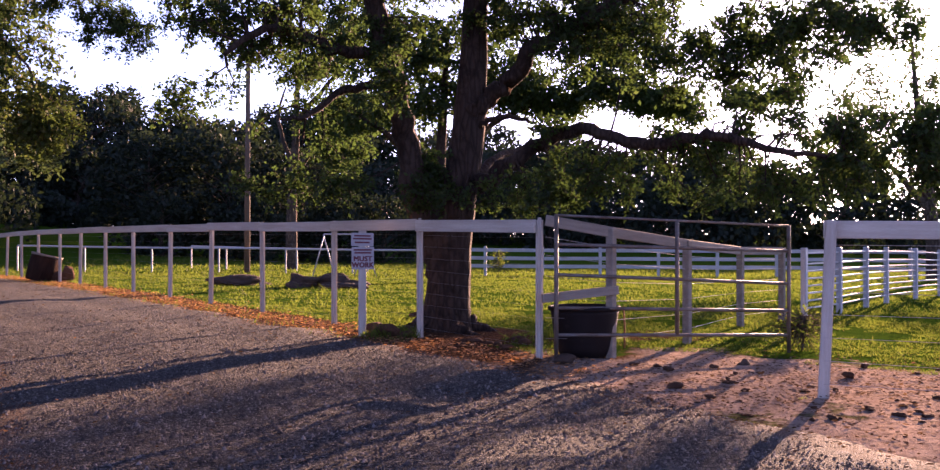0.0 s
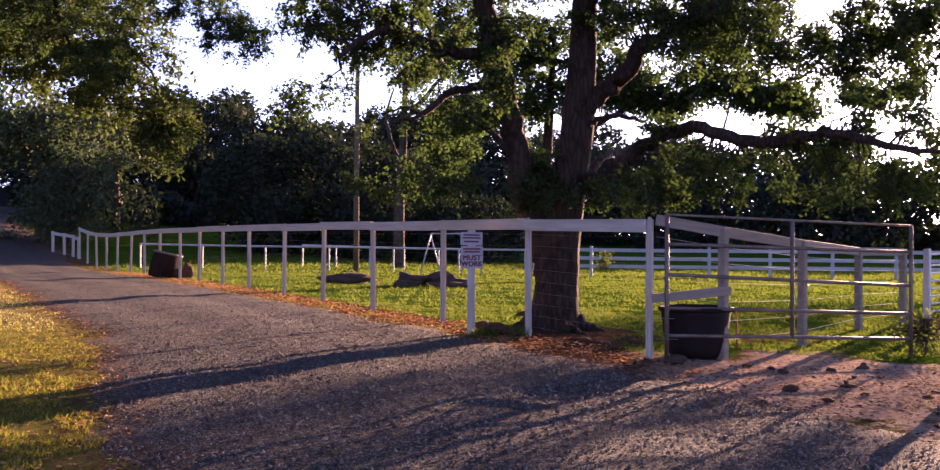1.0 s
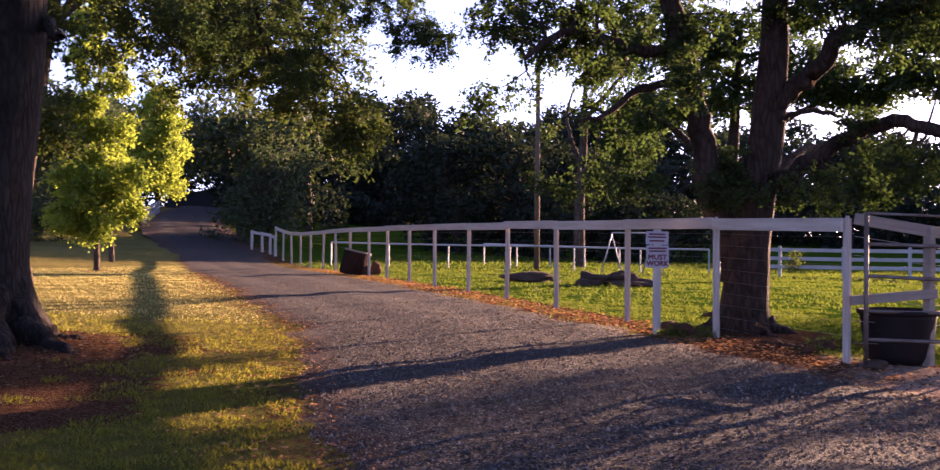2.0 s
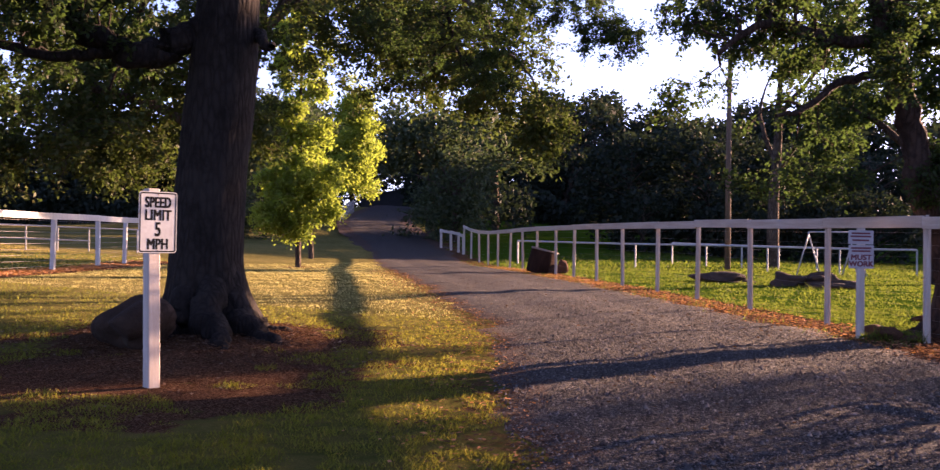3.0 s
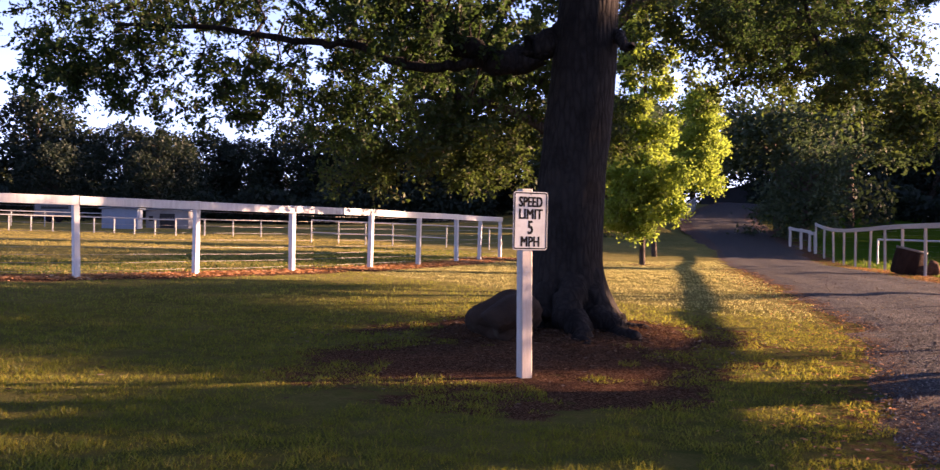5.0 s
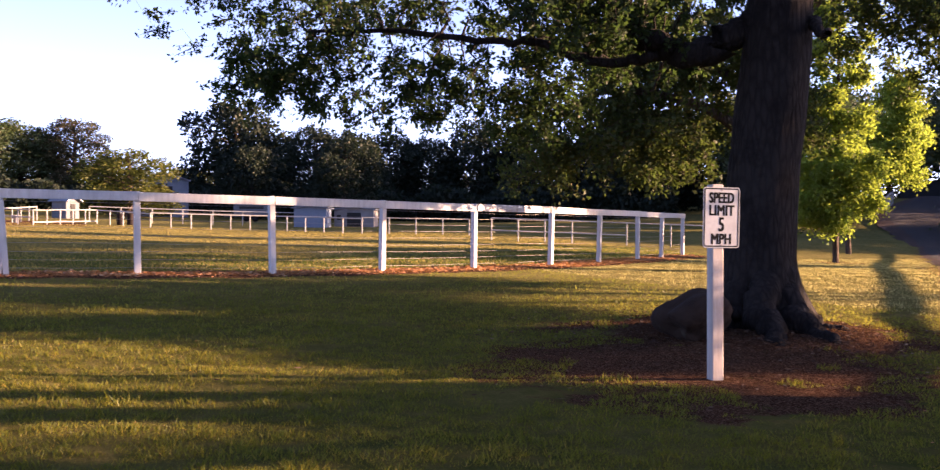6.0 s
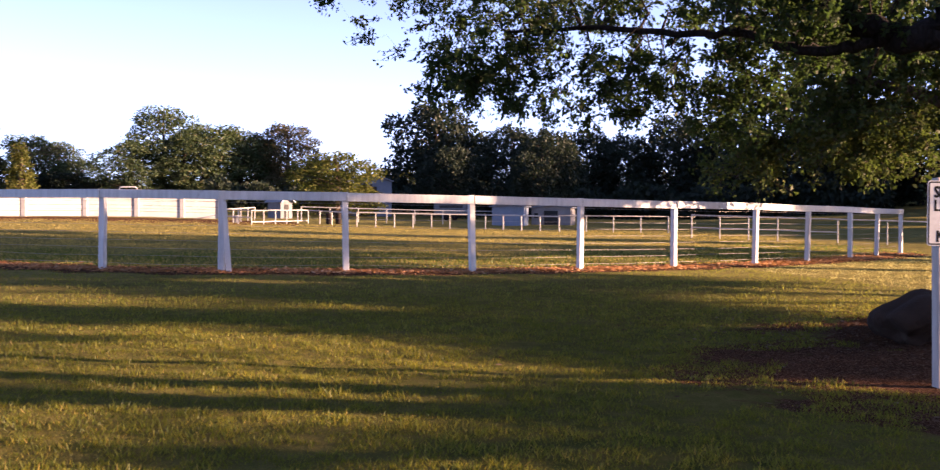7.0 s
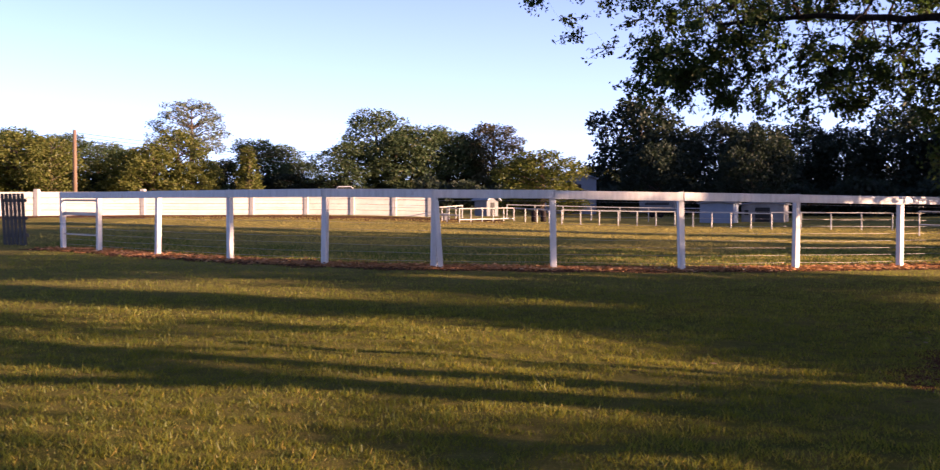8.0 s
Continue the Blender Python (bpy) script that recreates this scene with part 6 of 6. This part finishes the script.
undergrowth(-36, 36, 112, 118, 4.2, 14000, 61)
undergrowth(-82, -48, 108, 114, 4.5, 8000, 62)
undergrowth(-82, -46, 86, 91, 2.6, 9000, 66)
undergrowth(-78, -52, 68, 72, 2.6, 16000, 69)
undergrowth(-90, -78, 76, 80, 2.6, 8000, 70)
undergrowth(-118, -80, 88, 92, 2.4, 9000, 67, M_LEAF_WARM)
undergrowth(-36, -16, 84, 90, 3.0, 7000, 65)
undergrowth(-44, -32, 122, 130, 9.5, 7000, 68)
undergrowth(-50, -41, 80, 100, 4.5, 3000, 63)
undergrowth(-36, -30, 62, 90, 4.0, 2500, 64)

# ---- utility poles ----
def utility_pole(x, y, h, r, label, arm=True):
    z = g(x, y)
    root = empty("utility_pole", pose(x, y, z), label, "pole", "utility poles")
    v, f = tube([(0, 0, -0.3), (0, 0, h * 0.5), (0.02, 0, h)], [r, r * 0.88, r * 0.75], 12)
    part("shaft", smooth(tri_safe("shaft", v, f)), M_POLE, root)
    if arm:
        part("crossarm", box(bmesh.new(), (1.6, 0.09, 0.11), bevel=0.008), M_GREYWOOD, root, "", pose(0, -r, h - 0.5, 0, 0, 20))
        for x0 in (-0.7, 0.7):
            v, f = lathe([(0.001, 0), (0.035, 0), (0.05, 0.05), (0.03, 0.1), (0.001, 0.12)], 8)
            part("insulator", np_mesh("insulator", v, f), M_DARK, root, "", pose(x0, -r, h - 0.44))
    return root


utility_pole(-13.5, 39.0, 9.0, 0.12, "brown wooden utility pole at the edge of the pasture", arm=False)
utility_pole(-57.1, -19.3, 4.65, 0.13, "orange-brown wooden utility pole behind the white wall", arm=False)


def overhead_lines(a, b, label):
    """Sagging cables between two heights: a and b are (x, y, z)."""
    root = empty("overhead_cable", Matrix(), label, "cable")
    for k in range(3):
        t = np.linspace(0, 1, 14)[:, None]
        p = np.array(a) + (np.array(b) - np.array(a)) * t + np.array((0, 0, -1.0)) * (4 * t * (1 - t) * 0.5 + 0.22 * k)
        part("cable", np_mesh("cable", *tube(p, 0.012, 4, caps=False)), M_BLACK, root)
    return root


overhead_lines((-57.1, -19.3, g(-57.1, -19.3) + 4.5), (-100, -7, g(-100, -7) + 5.6), "dark overhead cables running from the wooden pole")


# ---- paddock side: wall, pens, sheds ----
def white_wall():
    root = empty("boundary_wall", Matrix(), "long white panel wall with white posts", "wall")
    pts = [(-44.0, -27.0), (-46.0, -21.5), (-47.1, -17.7), (-48.4, -13.2), (-49.5, -8.2), (-50.0, -5.6), (-50.1, -3.3), (-50.15, -1.2), (-50.2, 0.6)]
    me = post_mesh(0.22, 1.24, 0.015, 0.3)
    me.materials.append(M_WALL)
    for n, (x, y) in enumerate(pts):
        part("post", me, None, root, "", pose(x, y, g(x, y), 0, 0, 80))
    for a, b in zip(pts[:-1], pts[1:]):
        p, q = Vector((*a, g(*a) + 0.52)), Vector((*b, g(*b) + 0.52))
        for k in range(4):
            dz = Vector((0, 0, -0.40 + k * 0.285))
            board_between(p + dz, q + dz, 0.271, 0.05 + 0.004 * (k % 2), M_WALL, root, "panel")
    return root


white_wall()
for ends, gap, rails, tall in ((((-44.8, 6.5), (-44.3, 11.6)), 0.9, (0.66,), 0.68), (((-44.3, 11.6), (-40.6, 14.7)), 0.95, (0.66,), 0.68), (((-40.6, 14.7), (-39.0, 19.1)), 1.2, (0.70,), 0.72),
                               (((-35.0, 18.1), (-32.0, 22.5)), 1.05, (0.40, 0.88), 0.90), (((-32.0, 22.5), (-29.5, 27.0)), 1.6, (0.88,), 0.90),
                               (((-44.7, 0.7), (-44.2, 1.8)), 0.8, (0.32, 0.62), 0.65), (((-44.2, 1.8), (-47.6, 4.6)), 0.9, (0.12, 0.62), 0.65), (((-44.7, 0.7), (-49.5, 2.2)), 1.3, (0.62,), 0.65),
                               (((-47.6, 4.6), (-44.8, 6.5)), 0.9, (0.62,), 0.65), (((-51.0, 4.6), (-49.0, 14.5)), 1.5, (0.70,), 0.72)):
    rail_fence(line_posts(*ends, gap), rails, "white pipe fence round the pens" if tall < 0.66 else "white pipe fence with a thin top rail", tall, 0.045, 0, 0.024, M_WALL, name="pipe_fence", round_rails=True, group="pipe fences")


def shed(x, y, w, d, h, yaw, walls, label, rise=0.5, door=True, category="shed", windows=0, roof=None):
    """A gabled shed, its front towards -y of its own."""
    root = empty("shed" if category == "shed" else category, pose(x, y, g(x, y), 0, 0, yaw), label, category)
    bm = bmesh.new()
    prof = [(-w / 2, -0.2), (w / 2, -0.2), (w / 2, h), (0, h + rise), (-w / 2, h)]
    a = [bm.verts.new((px, -d / 2, pz)) for px, pz in prof]
    b = [bm.verts.new((px, d / 2, pz)) for px, pz in prof]
    bm.faces.new(a)
    bm.faces.new(b[::-1])
    for k in range(5):
        bm.faces.new((a[k], b[k], b[(k + 1) % 5], a[(k + 1) % 5]))
    part("wall", bm, walls, root)
    slope = math.hypot(w / 2 + 0.15, rise)
    tilt = math.degrees(math.atan2(rise, w / 2))
    for sgn in (-1, 1):
        part("roof", box(bmesh.new(), (slope + 0.1, d + 0.4, 0.06), bevel=0.01), roof or M_ROOF, root, "", pose(sgn * w / 4, 0, h + rise / 2 + 0.05, 0, sgn * tilt, 0))
    # shade inside the doorway is a flat near-black slab on the wall
    if door:
        part("door", box(bmesh.new(), (w * 0.35, 0.05, h * 0.85), bevel=0.01), M_DARK, root, "near-black slab standing for the shade in the doorway", pose(0, -d / 2 - 0.01, h * 0.42))
    for k in range(windows):
        part("window", box(bmesh.new(), (w * 0.1, 0.05, h * 0.3), bevel=0.01), M_DARK, root, "", pose(-w * 0.38 + k * w * 0.25, -d / 2 - 0.012, h * 0.55))
    return root


shed(-54.6, 3.8, 0.78, 1.1, 0.86, 124, M_SHEDWHITE, "small pale garden shed with a gabled roof", 0.26)
shed(-65.4, 10.2, 3.0, 3.6, 2.2, 88, M_SHEDBLUE, "blue-grey barn with a pale metal roof", 0.48, category="barn")
shed(-48.9, 15.1, 1.65, 1.4, 0.92, 62, M_SHEDBLUE, "low blue-grey stable shed behind the pipe fence", 0.10, category="stable", door=False)
shed(-50.1, 17.9, 2.1, 1.5, 0.86, 60, M_SHEDPALE, "low grey stable with a dark opening", 0.12, category="stable", windows=2)
shed(-72.0, 95.0, 12.0, 6.0, 2.4, 40, M_DARK, "dark low house at the top of the lane", 1.2, category="house", windows=3, roof=M_OLDWOOD)


def trailer():
    x, y = -56.5, 13.9
    root = empty("horse_trailer", pose(x, y, g(x, y), 0, 0, 64) @ Matrix.Scale(0.58, 4), "white and grey horse trailer parked by the pens", "trailer")
    part("body", box(bmesh.new(), (3.4, 1.7, 1.3), pose(0, 0, 1.15), 0.12, 3), M_SHEDWHITE, root)
    part("roof", box(bmesh.new(), (3.5, 1.76, 0.07), pose(0, 0, 1.84), 0.02), M_ROOF, root)
    part("window_strip", box(bmesh.new(), (2.4, 0.03, 0.3), pose(0.1, -0.86, 1.4), 0.01), M_DARK, root)
    part("drawbar", box(bmesh.new(), (1.2, 0.1, 0.1), pose(-2.2, 0, 0.5), 0.01), M_STEEL, root)
    for dx in (-0.4, 0.45):
        v, f = lathe([(0.05, -0.09), (0.3, -0.09), (0.33, -0.05), (0.33, 0.05), (0.3, 0.09), (0.05, 0.09)], 20)
        part("wheel", smooth(np_mesh("wheel", v, f)), M_TUB, root, "", pose(dx, -0.8, 0.33, 90, 0, 0))
    return root


trailer()


def arch():
    """A white tube arch over the wall."""
    x, y = -51.0, -3.75
    root = empty("gate_arch", pose(x, y, g(x, y), 0, 0, 90), "white tube arch standing behind the wall", "arch")
    for sx in (-0.42, 0.42):
        pipe([(sx, 0, 0), (sx, 0, 1.32)], 0.03, M_VINYL, root, "upright")
    pipe([(-0.42, 0, 1.32), (-0.34, 0, 1.42), (0.34, 0, 1.42), (0.42, 0, 1.32)], 0.03, M_VINYL, root, "top_rail")
    return root


arch()


def brace_rungs():
    """Short rails between the two end posts of the paddock fence."""
    root = empty("brace_rails", Matrix(), "short white rails bracing two end posts", "rail")
    a, b = Q_POSTS[0], Q_POSTS[1]
    for h, tall in ((1.18, 0.05), (0.86, 0.08), (0.36, 0.03)):
        board_between((*a, g(*a) + h), (*b, g(*b) + h), tall, 0.04, M_BOARD, root, "rail")
    return root


brace_rungs()


def pallet_gate():
    x, y = -26.4, -10.6
    root = empty("pallet_gate", pose(x, y, g(x, y), 4, 0, 62), "grey weathered wooden pallet gate leaning at the fence end", "gate")
    for k in range(6):
        part("slat", box(bmesh.new(), (0.11, 0.025, 1.35), pose(-0.36 + 0.145 * k, 0, 0.66), 0.004), M_OLDWOOD, root)
    for z in (0.25, 0.7, 1.15):
        part("crosspiece", box(bmesh.new(), (0.9, 0.045, 0.09), pose(0, 0.038, z), 0.004), M_OLDWOOD, root)
    return root


pallet_gate()
board_fence([(-27.0, -11.4), (-27.9, -13.6), (-28.8, -15.8)], 1.3, "white-painted fence beyond the pallet gate", strands=5, side=-1)


def swing_frame():
    """White A-shaped pipe frame in the pasture."""
    x, y = -8.6, 35.5
    root = empty("swing_stand", pose(x, y, g(x, y), 0, 0, 15), "white A-shaped pipe frame standing in the pasture", "stand")
    for dx in (-0.75, 0.75):
        for s in (-1, 1):
            pipe([(dx + s * 0.4, 0, 0), (dx - s * 0.02, 0.02 * s, 1.55)], 0.025, M_VINYL, root, "leg")
    pipe([(-0.75, 0.03, 1.55), (0.75, 0.03, 1.55)], 0.025, M_VINYL, root, "crossbar")
    return root


swing_frame()
rail_fence(line_posts((-42.1, 48.0), (-51.8, 60.7), 2.4), [0.5, 1.0], "white rail fence beside the lane on the hill", 1.1, 0.1, 0.12, 0.04, M_VINYL, group="pasture rail fences")
board_fence([(-26.9, 39.7), (-27.6, 40.3), (-28.4, 40.8), (-29.3, 41.2)], 1.0, "low white-painted fence where the lane fence ends", strands=3, side=1)


def sapling(x, y, h, seed, leaf=0.07):
    z = g(x, y)
    limbs = [[(x, y, z - 0.05, .012), (x + .02, y, z + h * .5, .010), (x, y, z + h, .004)]]
    lobes = [(x, y, z + h * f, h * 0.16, h * 0.16, h * 0.14, 1) for f in (0.45, 0.65, 0.85)]
    return tree("small green sapling growing in the grass", limbs, lobes, 26, 14, leaf, M_BARK_C, M_FIELD, seed, clump=0.05, sides=6, category="sapling")


sapling(-3.1, 37.0, 1.0, 71)
sapling(2.45, 11.5, 0.42, 72, 0.04)


def bucket(x, y):
    root = empty("bucket", pose(x, y, g(x, y)), "white plastic bucket standing in the paddock", "bucket")
    v, f = lathe([(0.01, 0.01), (0.12, 0.0), (0.15, 0.30), (0.16, 0.30), (0.16, 0.32), (0.14, 0.32), (0.11, 0.02), (0.01, 0.02)], 20)
    part("body", smooth(np_mesh("body", v, f)), M_VINYL, root)
    a = np.linspace(0.0, math.pi, 11)
    pipe(np.stack([0.155 * np.cos(a), 0.06 + 0 * a, 0.30 - 0.10 * np.sin(a)], -1), 0.004, M_WIRE, root, "bail_handle", 5)
    return root


bucket(-46.0, 1.2)


def feed_drum(x, y):
    root = empty("feed_drum", pose(x, y, g(x, y)), "dark plastic feed drum beside the pens", "drum", "feed drums")
    v, f = lathe([(0.01, 0.0), (0.13, 0.0), (0.145, 0.05), (0.14, 0.2), (0.15, 0.22), (0.14, 0.24), (0.14, 0.42), (0.15, 0.45), (0.14, 0.52), (0.12, 0.54), (0.01, 0.53)], 16)
    part("body", smooth(np_mesh("body", v, f)), M_TUB, root)
    return root


feed_drum(-46.9, 5.5)
feed_drum(-47.35, 6.0)
stake = empty("stake", pose(-17.50, 0.17, g(-17.50, 0.17), 4, 0, 0), "leaning white wooden stake beside a fence post", "stake")
part("board", box(bmesh.new(), (0.035, 0.09, 1.25), pose(0, 0, 0.56), 0.006), M_PADDOCK, stake)
